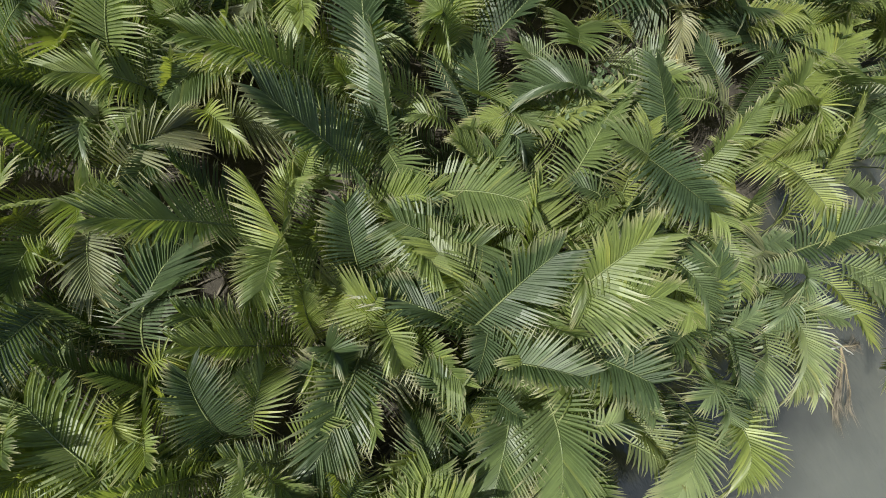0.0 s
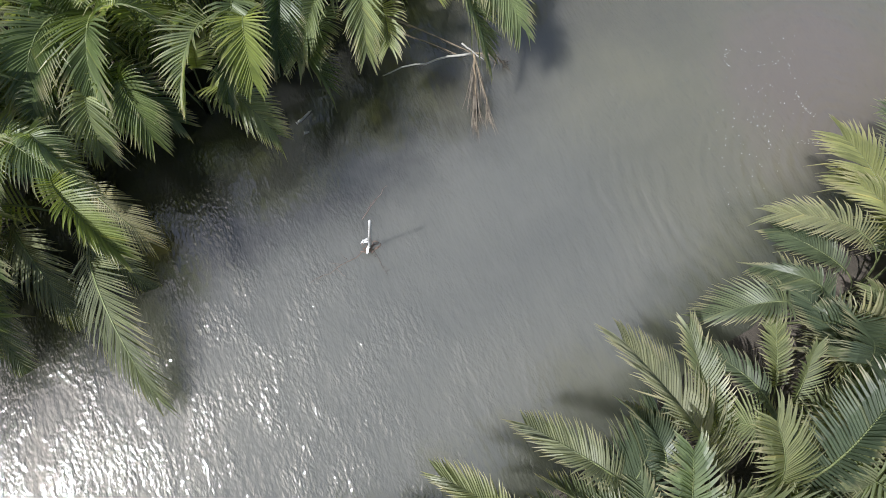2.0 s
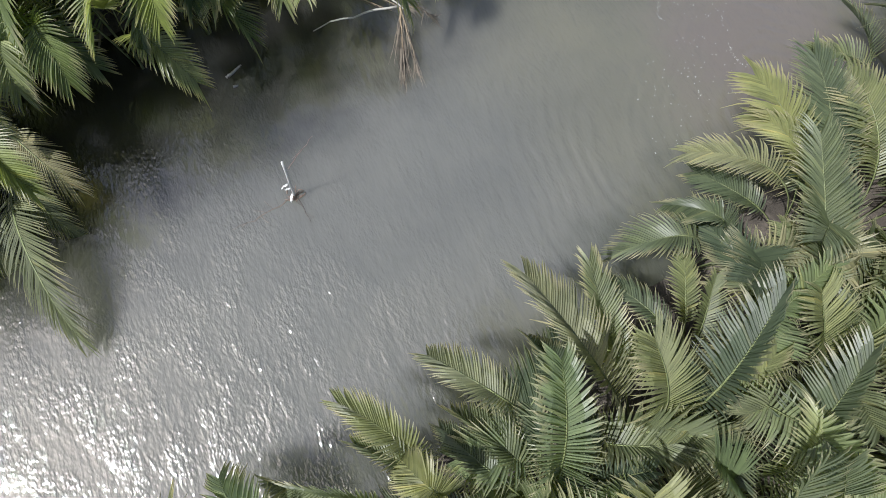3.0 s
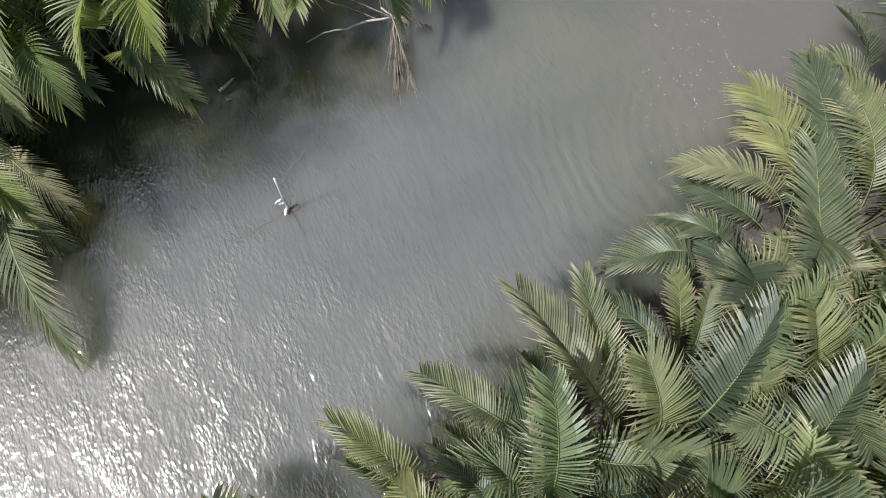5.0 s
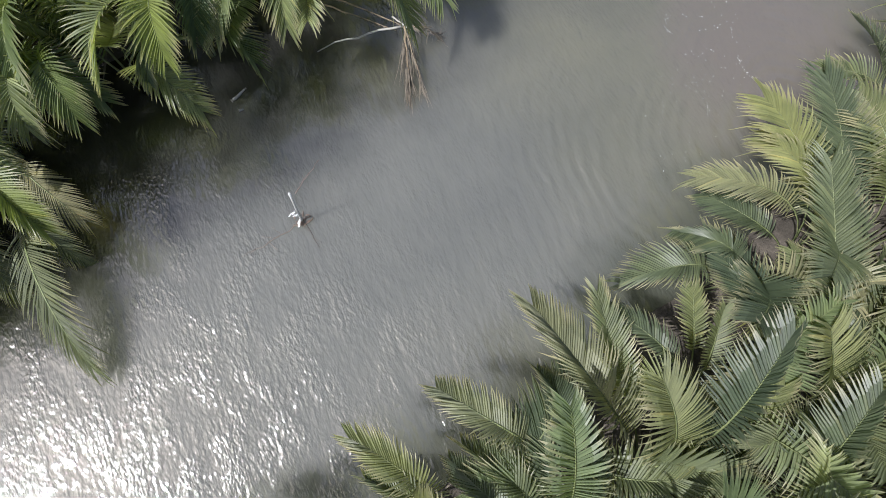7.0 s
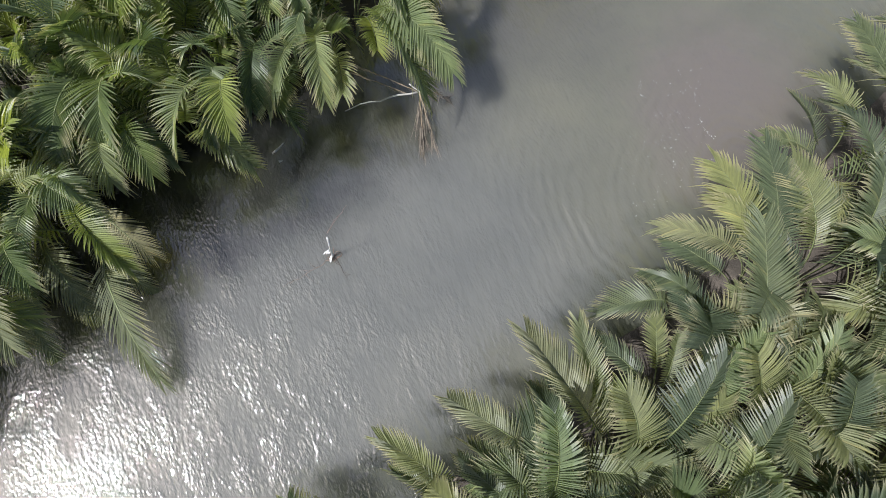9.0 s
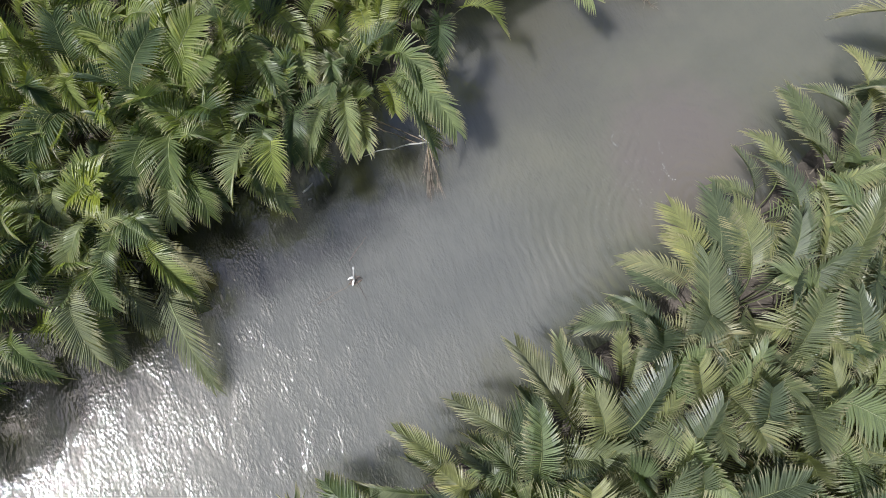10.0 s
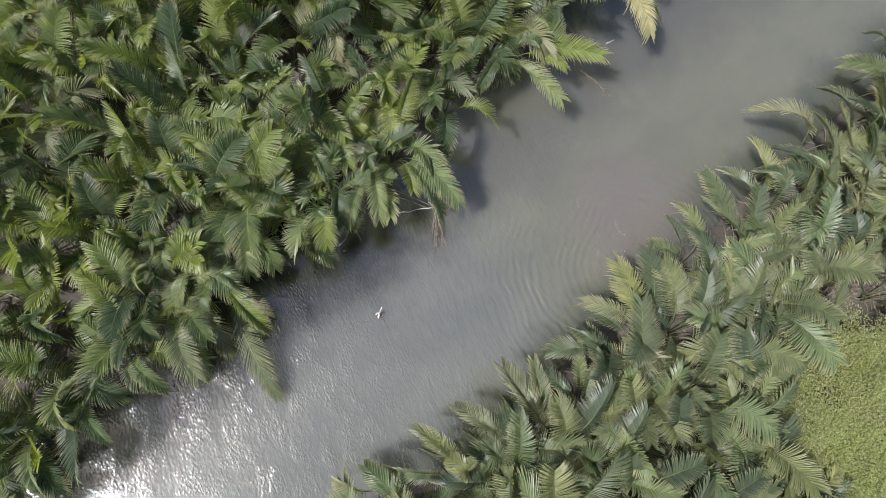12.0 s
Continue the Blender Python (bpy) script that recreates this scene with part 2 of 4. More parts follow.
def side_distance(points, line):
    """Distance of each point from the line, positive to the left of it."""
    best = np.full(len(points), 1e9)
    sign = np.ones(len(points))
    for (ax, ay), (bx, by) in zip(line, line[1:]):
        d = np.array([bx - ax, by - ay], float)
        rel = points - (ax, ay)
        s = np.clip(rel @ d / (d @ d), 0, 1)
        gap = rel - s[:, None] * d
        far = np.hypot(gap[:, 0], gap[:, 1])
        near = far < best
        best[near] = far[near]
        sign[near] = np.sign(d[0] * rel[near, 1] - d[1] * rel[near, 0])
    return best * sign


def inland(points):
    """Metres inland from the water's edge: negative over the creek."""
    points = np.asarray(points, float).reshape(-1, 2)
    return np.maximum(side_distance(points, LEFT_BANK), -side_distance(points, RIGHT_BANK))


def rough_height(x, y):
    d = float(inland([(x, y)])[0])
    h = 0.45 * (1 - math.exp(-max(d, 0) / 1.2)) if d > 0 else max(-0.9, d * 0.6)
    return h - 0.03 + 0.08 * noise.noise((x * 0.7, y * 0.7, 0))


def mesh_of(name, verts, faces, mat, smooth=False):
    me = bpy.data.meshes.new(name)
    me.from_pydata(verts, [], faces)
    me.materials.append(mat)
    if smooth:
        me.polygons.foreach_set("use_smooth", [True] * len(me.polygons))
    me.update()
    return me


def ground_sheet():
    steps = [-2500, -900, -300, -120, -60] + [-40 + 0.8 * k for k in range(101)] + [60, 120, 300, 900, 2500]
    n = len(steps)
    verts = [(x, y, rough_height(x, y) if max(abs(x), abs(y)) < 59 else 0.3) for y in steps for x in steps]
    faces = [(j * n + i, j * n + i + 1, (j + 1) * n + i + 1, (j + 1) * n + i) for j in range(n - 1) for i in range(n - 1)]
    return tagged(new("ground", mesh_of("ground", verts, faces, MUD, True)), "dark wet mud bank with leaf litter under the palms", "ground", kind="structure")


ground_sheet()
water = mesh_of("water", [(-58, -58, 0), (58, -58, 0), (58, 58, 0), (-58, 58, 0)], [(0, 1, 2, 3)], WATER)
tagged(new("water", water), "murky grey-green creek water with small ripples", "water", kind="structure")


# ---- nipa palms ----
def part(name, me, parent, label=""):
    ob = new(name, me)
    ob.parent = parent
    return tagged(ob, label)


def tip_share(me, values):
    """Stores how far out along its leaflet each point lies."""
    me.attributes.new("along_leaflet", "FLOAT", "POINT").data.foreach_set("value", values.astype(np.float32))


def frond_meshes(reach, crest, tip, bow=0.0, twist=0.0, width=1.0, start=0.34, seed=0, per_side=0, droop=0.2, mat=None, common=False, vee=22.0, spread=40, open_out=60, slim=1.0):
    """Leaflets and rachis of one frond that leaves the origin along +x, rises to about crest and ends at (reach, bow, tip)."""
    rng = np.random.default_rng(seed)
    a = np.array([(0.05, 0, -0.1), (0.16 * reach, 0, 0.85 * crest), (0.6 * reach, 0.25 * bow, 1.28 * crest - 0.28 * tip), (reach, bow, tip)])
    def spine(s):
        s = np.asarray(s)[:, None]
        return (1 - s) ** 3 * a[0] + 3 * s * (1 - s) ** 2 * a[1] + 3 * s * s * (1 - s) * a[2] + s ** 3 * a[3]
    run = np.linalg.norm(np.diff(spine(np.linspace(start, 1, 12)), axis=0), axis=1).sum()
    per_side = per_side or int(min(44, max(18, run / 0.057)) if common else min(52, max(20, run / 0.051)))
    u = np.linspace(0, 1, per_side)
    u = np.concatenate([u, u + 0.4 / per_side]).clip(0, 1)
    side = np.concatenate([np.ones(per_side), -np.ones(per_side)])
    s = start + (1 - start) * u ** 0.92
    p = spine(s)
    tan = spine(np.minimum(s + 0.01, 1.0)) - spine(np.minimum(s + 0.01, 1.0) - 0.02)
    tan /= np.linalg.norm(tan, axis=1)[:, None]
    lat = np.array((0, 1.0, 0)) - tan * tan[:, 1:2]
    lat /= np.linalg.norm(lat, axis=1)[:, None]
    nor = np.cross(tan, lat)
    tw = np.radians(twist) * (0.35 + 0.65 * u)
    lat, nor = lat * np.cos(tw)[:, None] + nor * np.sin(tw)[:, None], nor * np.cos(tw)[:, None] - lat * np.sin(tw)[:, None]
    m = 2 * per_side
    ang = np.radians(open_out - spread * u ** 1.7 + rng.normal(0, 1.3, m))
    lift = np.radians(vee * (1 - 0.35 * u) + rng.normal(0, 2.2, m))
    length = width * (0.7 + 0.3 * np.minimum(1, u / 0.3)) * (1 - 0.36 * np.maximum(0, (u - 0.45) / 0.55) ** 1.6) * rng.uniform(0.93, 1.04, m)
    out = lat * side[:, None] * np.cos(lift)[:, None] + nor * np.sin(lift)[:, None]
    way = tan * np.cos(ang)[:, None] + out * np.sin(ang)[:, None]
    flat = np.cross(way, nor)
    flat /= np.linalg.norm(flat, axis=1)[:, None]
    top = np.cross(flat, way)
    sag = droop * rng.uniform(0.7, 1.15, m) * (1 + (rng.random(m) < 0.05) * 1.8)
    wide = slim * min(0.06, 0.5 * run / per_side) * rng.uniform(0.85, 1.12, m)
    rows = []
    for w, share in ((0.0, 0.9), (0.42, 0.95), (0.76, 0.58)):
        c = p + way * (length * w)[:, None]
        c[:, 2] -= sag * length * w ** 2.2
        half = flat * (wide * share)[:, None]
        rows += [c - half, c - top * (wide * share * 0.8)[:, None], c + half]
    point = p + way * length[:, None] + flat * (rng.normal(0, 0.03, m) * length)[:, None]
    point[:, 2] -= sag * length
    verts = np.stack(rows + [point], 1).reshape(-1, 3)
    base = (np.arange(m) * 10)[:, None, None]
    quads = np.array([(r * 3 + k, r * 3 + k + 1, r * 3 + k + 4, r * 3 + k + 3) for r in range(2) for k in range(2)])
    ends = np.array([(6, 7, 9), (7, 8, 9)])
    blades = (base + quads).reshape(-1, 4).tolist() + (base + ends).reshape(-1, 3).tolist()
    ss = np.linspace(0, 0.99, 12)
    c = spine(ss)
    thick = 0.028 * (1 - ss) ** 0.9 + 0.004
    rv = [(c[i] + thick[i] * np.array((0.3 * math.cos(h), math.cos(h), math.sin(h)))).tolist() for i in range(12) for h in (0.5, 2.6, 4.7)]
    rf = [(i * 3 + k, i * 3 + (k + 1) % 3, i * 3 + 3 + (k + 1) % 3, i * 3 + 3 + k) for i in range(11) for k in range(3)]
    share = np.tile((0.0, 0.0, 0.0, 0.42, 0.42, 0.42, 0.76, 0.76, 0.76, 1.0), m)
    leaf = mesh_of("frond", verts.tolist(), blades, mat or LEAF)
    tip_share(leaf, share)
    return leaf, mesh_of("rachis", rv, rf, RACHIS, True)


PALM_LABEL = "nipa palm with arching feathery green fronds on the mud bank"
GREEN, BRIGHT, OLD = LEAF, BRIGHT_LEAF, OLD_LEAF
rng = random.Random(5)
palm_places = []


def palm_base(x, y, label=PALM_LABEL):
    ob = new("nipa_palm")
    ob.location = (x, y, max(0.0, rough_height(x, y)))
    palm_places.append((x, y))
    return tagged(ob, label, "palm", "nipa palms along the creek")


def add_frond(palm, azimuth, meshes, scale=1.0, tilt=0.0, label=""):
    leaf = part("frond", meshes[0], palm, label)
    leaf.matrix_basis = pose(0, 0, 0, 0, tilt, azimuth) @ Matrix.Diagonal((scale, scale, scale, 1))
    part("rachis", meshes[1], leaf)


UPRIGHT, ARCHING = [], []
for k in range(26):
    tip = rng.uniform(2.7, 3.9)
    UPRIGHT.append(frond_meshes(rng.uniform(1.2, 2.3), tip * rng.uniform(0.8, 0.98), tip, rng.uniform(-0.6, 0.6), rng.uniform(-65, 65), rng.uniform(0.78, 1.0), rng.uniform(0.24, 0.36), k, mat=LIME_LEAF if k % 3 == 0 else GREEN, common=True, vee=rng.uniform(20, 48), droop=rng.uniform(0.25, 0.6), spread=rng.uniform(18, 36)))
for k in range(26):
    crest = rng.uniform(2.1, 2.9)
    ARCHING.append(frond_meshes(rng.uniform(1.7, 2.7), crest, crest * rng.uniform(0.45, 0.98), rng.uniform(-0.7, 0.7), rng.uniform(-60, 60), rng.uniform(0.78, 1.02), rng.uniform(0.26, 0.38), 50 + k, vee=rng.uniform(16, 46), droop=rng.uniform(0.2, 0.5), mat=OLD if k % 9 == 0 else LIME_LEAF if k % 3 == 0 else GREEN, common=True))


def olive(meshes):
    """The same frond in the drier, more olive green of the right bank."""
    me = meshes[0].copy()
    swap = {LEAF.name: OLIVE_LEAF, LIME_LEAF.name: BRIGHT_LEAF}
    me.materials[0] = swap.get(me.materials[0].name, me.materials[0])
    return me, meshes[1]


OLIVE_UPRIGHT, OLIVE_ARCHING = [olive(m) for m in UPRIGHT], [olive(m) for m in ARCHING]


def right_bank(x, y):
    return x > y + 2


CLEARINGS = [(17.8, 2.6, 1.3), (16.5, 2.5, 0.9), (17.3, -2.2, 3.7)]


def overhangs(x, y, turn):
    """Whether a frond of a palm at (x, y) would hang over open mud or the tree."""
    return any(math.hypot(x + far * math.cos(radians(turn)) - cx, y + far * math.sin(radians(turn)) - cy) < r for cx, cy, r in CLEARINGS for far in (0.9, 1.8))


def nipa_palm(x, y, fronds):
    """A palm whose fronds are (azimuth, reach, crest, tip height, bow, blade start, leaflet length, material)."""
    palm = palm_base(x, y)
    right, edge = right_bank(x, y), inland([(x, y)])[0]
    for azimuth, reach, crest, tip, bow, start, width, mat in fronds:
        mat = OLIVE_LEAF if right and mat is GREEN else LIME_LEAF if mat is BRIGHT and not right and edge > 1.6 else mat
        # fronds that hang to the water have narrow, parted, half-dry leaflets
        hang = {"vee": rng.uniform(8, 20), "droop": 0.3, "open_out": 46, "spread": 30, "slim": 0.62} if tip < 0.8 else {"vee": rng.uniform(26, 54), "droop": rng.uniform(0.2, 0.5), "spread": rng.uniform(28, 42)}
        mat = OLD if tip < 0.8 else mat
        add_frond(palm, azimuth, frond_meshes(reach, crest, tip, bow, rng.uniform(-45, 45), width, start, rng.randrange(9999), mat=mat, **hang),
                  label="yellowing old frond" if mat is OLD else "dry straw-coloured frond" if mat is STRAW_LEAF else "")
    inner = rng.uniform(0, 360)
    for k in range(max(4, 9 - len(fronds)) if right else max(3, 8 - len(fronds))):
        turn = inner + 137.5 * k
        leaning = k % 3 != 0 if edge < 2.2 else k % 2 == 1
        if not overhangs(x, y, turn) and inland([(x + 1.6 * math.cos(radians(turn)), y + 1.6 * math.sin(radians(turn)))])[0] > (-0.8 if x < y - 3 else 0.3):
            add_frond(palm, turn, ((OLIVE_ARCHING if right else ARCHING) if leaning else OLIVE_UPRIGHT if right else UPRIGHT)[rng.randrange(26)], rng.uniform(0.88, 1.1))


# ---- hand-set palms ----
nipa_palm(-14.69, -2.48, [(7, 1.34, 3.1, 2.0, 0.00, 0.44, 0.52, GREEN)])
nipa_palm(-14.56, 3.89, [(92, 1.09, 2.9, 2.0, -0.60, 0.52, 0.52, GREEN), (16, 1.14, 2.9, 2.0, 0.23, 0.52, 0.52, GREEN)])
nipa_palm(-14.10, 7.61, [(76, 1.18, 2.4, 2.6, -0.15, 0.42, 0.52, BRIGHT), (-127, 1.25, 1.5, 2.9, 0.10, 0.52, 0.61, GREEN), (-176, 0.35, 1.5, 2.9, 0.00, 0.52, 0.63, BRIGHT), (-118, 1.96, 2.8, 2.2, 0.45, 0.52, 0.52, GREEN), (26, 1.27, 1.4, 2.9, -0.13, 0.52, 0.63, GREEN)])
nipa_palm(-14.29, 8.98, [(-107, 2.20, 2.8, 2.5, 0.00, 0.36, 0.72, BRIGHT)])
nipa_palm(-14.02, 10.50, [(-94, 0.86, 1.7, 2.8, 0.06, 0.48, 0.57, BRIGHT), (175, 1.28, 1.6, 2.8, 0.38, 0.52, 0.72, GREEN), (-167, 1.47, 2.1, 2.6, 0.68, 0.52, 0.52, BRIGHT), (-111, 1.27, 2.9, 2.0, 0.22, 0.52, 0.52, GREEN), (-139, 1.72, 2.1, 2.6, 0.39, 0.52, 0.52, GREEN), (10, 1.21, 1.4, 2.9, 0.03, 0.52, 0.63, BRIGHT), (72, 1.01, 1.4, 2.9, 0.56, 0.52, 0.77, GREEN), (-51, 1.52, 1.4, 2.9, -0.10, 0.52, 0.62, GREEN)])
nipa_palm(-16.19, 10.72, [(57, 1.00, 2.8, 2.3, -0.00, 0.50, 0.52, BRIGHT)])
nipa_palm(-14.79, 12.04, [(-132, 0.47, 1.4, 2.9, 0.00, 0.52, 0.63, GREEN)])
nipa_palm(-14.99, 13.31, [(-123, 1.51, 2.1, 2.6, 0.18, 0.50, 0.52, GREEN), (-67, 0.68, 1.4, 2.9, -0.14, 0.52, 0.63, GREEN)])
nipa_palm(-13.37, -2.04, [(-70, 2.23, 3.0, 2.4, -0.00, 0.36, 0.61, BRIGHT)])
nipa_palm(-12.23, -0.56, [(-130, 1.72, 2.1, 2.7, 0.56, 0.42, 0.64, GREEN), (-64, 2.99, 2.7, 2.5, -0.68, 0.38, 0.98, GREEN), (-58, 2.50, 2.9, 2.2, 0.06, 0.48, 0.55, GREEN), (-79, 1.66, 4.0, 2.3, 0.00, 0.22, 0.76, BRIGHT), (-38, 1.70, 3.0, 2.0, 0.52, 0.52, 0.72, BRIGHT)])
nipa_palm(-10.73, 0.32, [(-62, 1.68, 3.1, 2.1, 0.29, 0.42, 0.52, OLD), (-32, 2.03, 3.2, 2.1, -0.31, 0.38, 0.57, GREEN)])
nipa_palm(-13.32, 1.62, [(-167, 0.81, 1.6, 2.8, 0.39, 0.52, 0.59, GREEN), (-62, 1.21, 4.0, 2.1, 0.20, 0.24, 0.52, GREEN), (-87, 1.93, 2.0, 2.7, -0.29, 0.48, 0.58, GREEN), (-64, 2.04, 2.3, 2.5, -0.55, 0.52, 0.52, GREEN)])
nipa_palm(-12.67, 3.76, [(-111, 2.17, 2.6, 2.6, 0.04, 0.38, 0.62, GREEN), (-44, 1.58, 3.1, 2.0, -0.07, 0.42, 0.52, GREEN)])
nipa_palm(-11.57, 4.60, [(-14, 1.08, 2.8, 2.3, -0.29, 0.48, 0.52, BRIGHT), (-11, 0.71, 3.6, 2.1, -0.90, 0.30, 0.52, GREEN), (56, 1.34, 2.8, 2.3, 0.45, 0.46, 0.72, BRIGHT), (-156, 1.39, 1.5, 2.9, -0.36, 0.52, 0.76, GREEN), (-134, 2.39, 1.8, 2.7, 0.08, 0.52, 0.65, GREEN), (134, 2.14, 1.4, 2.9, 0.38, 0.52, 0.81, GREEN), (-158, 0.72, 2.7, 2.3, -0.54, 0.52, 0.52, BRIGHT), (16, 2.15, 2.9, 2.0, 0.45, 0.52, 0.52, GREEN)])
nipa_palm(-13.26, 5.75, [(-83, 1.04, 3.2, 2.2, 0.21, 0.36, 0.52, BRIGHT), (22, 1.05, 2.9, 2.1, 0.13, 0.52, 0.52, BRIGHT), (-122, 1.45, 1.5, 2.9, -0.03, 0.52, 0.64, BRIGHT), (-124, 2.45, 2.0, 2.6, 0.17, 0.52, 0.58, GREEN), (106, 1.27, 1.4, 2.9, 0.55, 0.52, 0.68, GREEN), (-174, 0.87, 1.5, 2.9, -0.39, 0.52, 0.72, GREEN), (-2, 1.21, 2.7, 2.3, -0.66, 0.52, 0.72, BRIGHT)])
nipa_palm(-11.20, 8.34, [(166, 1.52, 1.8, 2.9, -0.31, 0.40, 0.85, GREEN), (42, 0.70, 3.1, 2.8, 0.09, 0.20, 0.54, BRIGHT), (-138, 2.29, 2.6, 2.6, -0.10, 0.32, 0.84, GREEN), (-39, 0.82, 2.1, 2.6, 0.71, 0.52, 0.52, BRIGHT), (13, 2.68, 2.3, 2.5, -0.14, 0.52, 0.72, BRIGHT), (-47, 0.83, 2.7, 2.3, -1.21, 0.52, 0.72, GREEN), (76, 1.42, 1.8, 2.8, -0.35, 0.52, 0.52, BRIGHT), (-163, 2.22, 2.0, 2.7, 0.41, 0.52, 0.52, GREEN)])
nipa_palm(-12.71, 10.61, [(-138, 1.41, 2.8, 2.5, 0.07, 0.36, 0.52, BRIGHT), (90, 0.72, 1.4, 2.9, -0.10, 0.52, 0.63, BRIGHT), (-72, 1.20, 2.9, 2.1, 0.65, 0.52, 0.52, BRIGHT), (40, 0.98, 1.4, 2.9, -0.10, 0.52, 0.63, GREEN), (-103, 1.93, 2.3, 2.5, -0.24, 0.52, 0.52, GREEN)])
nipa_palm(-11.35, 11.91, [(69, 1.21, 1.7, 2.9, -0.00, 0.46, 0.64, GREEN)])
nipa_palm(-12.94, 11.97, [(-14, 0.90, 1.6, 2.8, -0.00, 0.52, 0.56, BRIGHT)])
nipa_palm(-11.09, 13.50, [(-136, 1.85, 2.9, 2.4, -0.00, 0.38, 0.52, BRIGHT)])
nipa_palm(-12.39, 14.03, [(-134, 1.16, 1.8, 2.8, 0.00, 0.46, 0.59, GREEN)])
nipa_palm(-10.09, 1.64, [(-110, 1.82, 2.8, 2.5, 0.12, 0.34, 0.55, GREEN), (-57, 0.98, 3.4, 2.3, -0.16, 0.30, 0.72, GREEN), (-151, 0.69, 1.7, 2.8, 0.58, 0.52, 0.72, GREEN), (-50, 2.54, 1.4, 0.6, -0.20, 0.52, 0.52, OLD)])
nipa_palm(-9.06, 2.30, [(-93, 1.54, 2.2, 2.6, 0.14, 0.46, 0.52, BRIGHT), (-49, 1.89, 2.8, 2.3, -0.17, 0.48, 0.72, GREEN), (-61, 1.92, 1.4, 0.6, -0.72, 0.34, 0.72, GREEN), (44, 1.80, 2.9, 2.1, -0.33, 0.52, 0.52, BRIGHT), (7, 0.67, 2.8, 2.1, -0.64, 0.52, 0.52, BRIGHT), (-29, 2.49, 1.4, -0.0, -1.11, 0.20, 0.88, OLD), (-81, 3.14, 1.4, 0.0, 0.25, 0.52, 0.64, GREEN), (-100, 2.67, 2.9, 2.1, 1.36, 0.52, 0.81, OLD)])
nipa_palm(-7.64, 2.35, [(-45, 2.04, 1.4, -0.1, -0.03, 0.22, 0.72, GREEN), (-61, 3.99, 1.4, 0.5, -0.03, 0.32, 0.98, GREEN)])
nipa_palm(-10.13, 3.25, [(-98, 1.33, 1.6, 2.8, -0.19, 0.52, 0.72, GREEN), (-80, 1.65, 2.3, 2.5, -0.08, 0.50, 0.72, BRIGHT), (-125, 2.41, 2.6, 2.7, -0.43, 0.28, 0.88, GREEN), (-104, 2.71, 3.3, 2.4, -0.12, 0.28, 0.83, GREEN), (42, 0.14, 2.9, 2.1, 0.00, 0.52, 0.52, BRIGHT), (1, 0.61, 2.8, 2.2, -0.89, 0.52, 0.52, BRIGHT), (-89, 0.97, 3.9, 2.5, 0.00, 0.20, 0.52, BRIGHT), (147, 0.49, 1.7, 2.8, 0.00, 0.52, 0.52, GREEN)])
nipa_palm(-8.03, 3.36, [(-27, 1.43, 3.3, 2.0, -0.28, 0.36, 0.52, BRIGHT), (-31, 0.94, 1.4, 0.5, -0.39, 0.50, 0.52, BRIGHT), (158, 0.42, 1.4, 2.0, 0.57, 0.24, 0.59, GREEN), (-83, 1.22, 2.7, 2.4, -0.25, 0.48, 0.52, GREEN), (-41, 2.42, 1.5, 0.7, 0.01, 0.52, 0.72, GREEN), (119, 2.20, 2.9, 2.0, -0.11, 0.52, 0.52, GREEN), (-107, 2.23, 2.8, 2.1, 0.53, 0.52, 0.52, BRIGHT), (-57, 2.90, 2.8, 2.1, 0.46, 0.52, 0.72, GREEN)])
nipa_palm(-8.86, 3.68, [(31, 1.09, 3.3, 2.1, -0.01, 0.38, 0.52, BRIGHT), (85, 1.16, 2.5, 2.1, -0.59, 0.44, 0.52, BRIGHT), (-86, 1.81, 2.7, 2.5, -0.36, 0.36, 0.72, BRIGHT), (74, 0.93, 2.9, 2.1, -0.51, 0.52, 0.52, BRIGHT), (76, 0.64, 1.4, 2.3, -0.68, 0.50, 0.54, BRIGHT), (-42, 2.12, 1.4, 0.6, 0.13, 0.52, 0.52, BRIGHT), (-41, 2.41, 3.0, 2.0, 0.26, 0.52, 0.72, BRIGHT), (-69, 1.76, 3.0, 2.3, -0.92, 0.40, 0.59, BRIGHT)])
nipa_palm(-9.64, 4.43, [(-101, 1.89, 2.8, 2.3, -0.14, 0.46, 0.52, BRIGHT), (129, 1.14, 2.8, 2.5, -0.08, 0.52, 0.52, GREEN), (-97, 1.52, 2.9, 2.0, 0.49, 0.52, 0.52, BRIGHT), (-121, 0.76, 3.1, 2.3, 0.00, 0.38, 0.52, BRIGHT), (-13, 0.99, 1.4, 2.9, -0.13, 0.52, 0.63, BRIGHT), (-15, 1.30, 2.9, 2.0, -0.30, 0.52, 0.52, BRIGHT), (-173, 1.94, 2.0, 2.7, -0.48, 0.52, 0.52, BRIGHT)])
nipa_palm(-7.94, 5.03, [(132, 1.28, 3.3, 2.5, 0.07, 0.48, 0.52, GREEN), (-32, 0.73, 1.5, 2.6, 0.08, 0.34, 0.66, GREEN), (88, 1.33, 2.0, 2.6, 0.06, 0.52, 0.52, GREEN), (-25, 2.72, 2.5, 1.6, -0.06, 0.50, 0.72, GREEN), (-126, 1.37, 2.4, 1.6, 0.22, 0.52, 0.52, BRIGHT), (-21, 1.10, 2.6, 2.0, 0.58, 0.52, 0.52, BRIGHT), (143, 0.58, 1.9, 3.3, -0.29, 0.52, 0.62, BRIGHT), (-0, 0.35, 1.8, 2.5, -0.67, 0.52, 0.52, BRIGHT)])
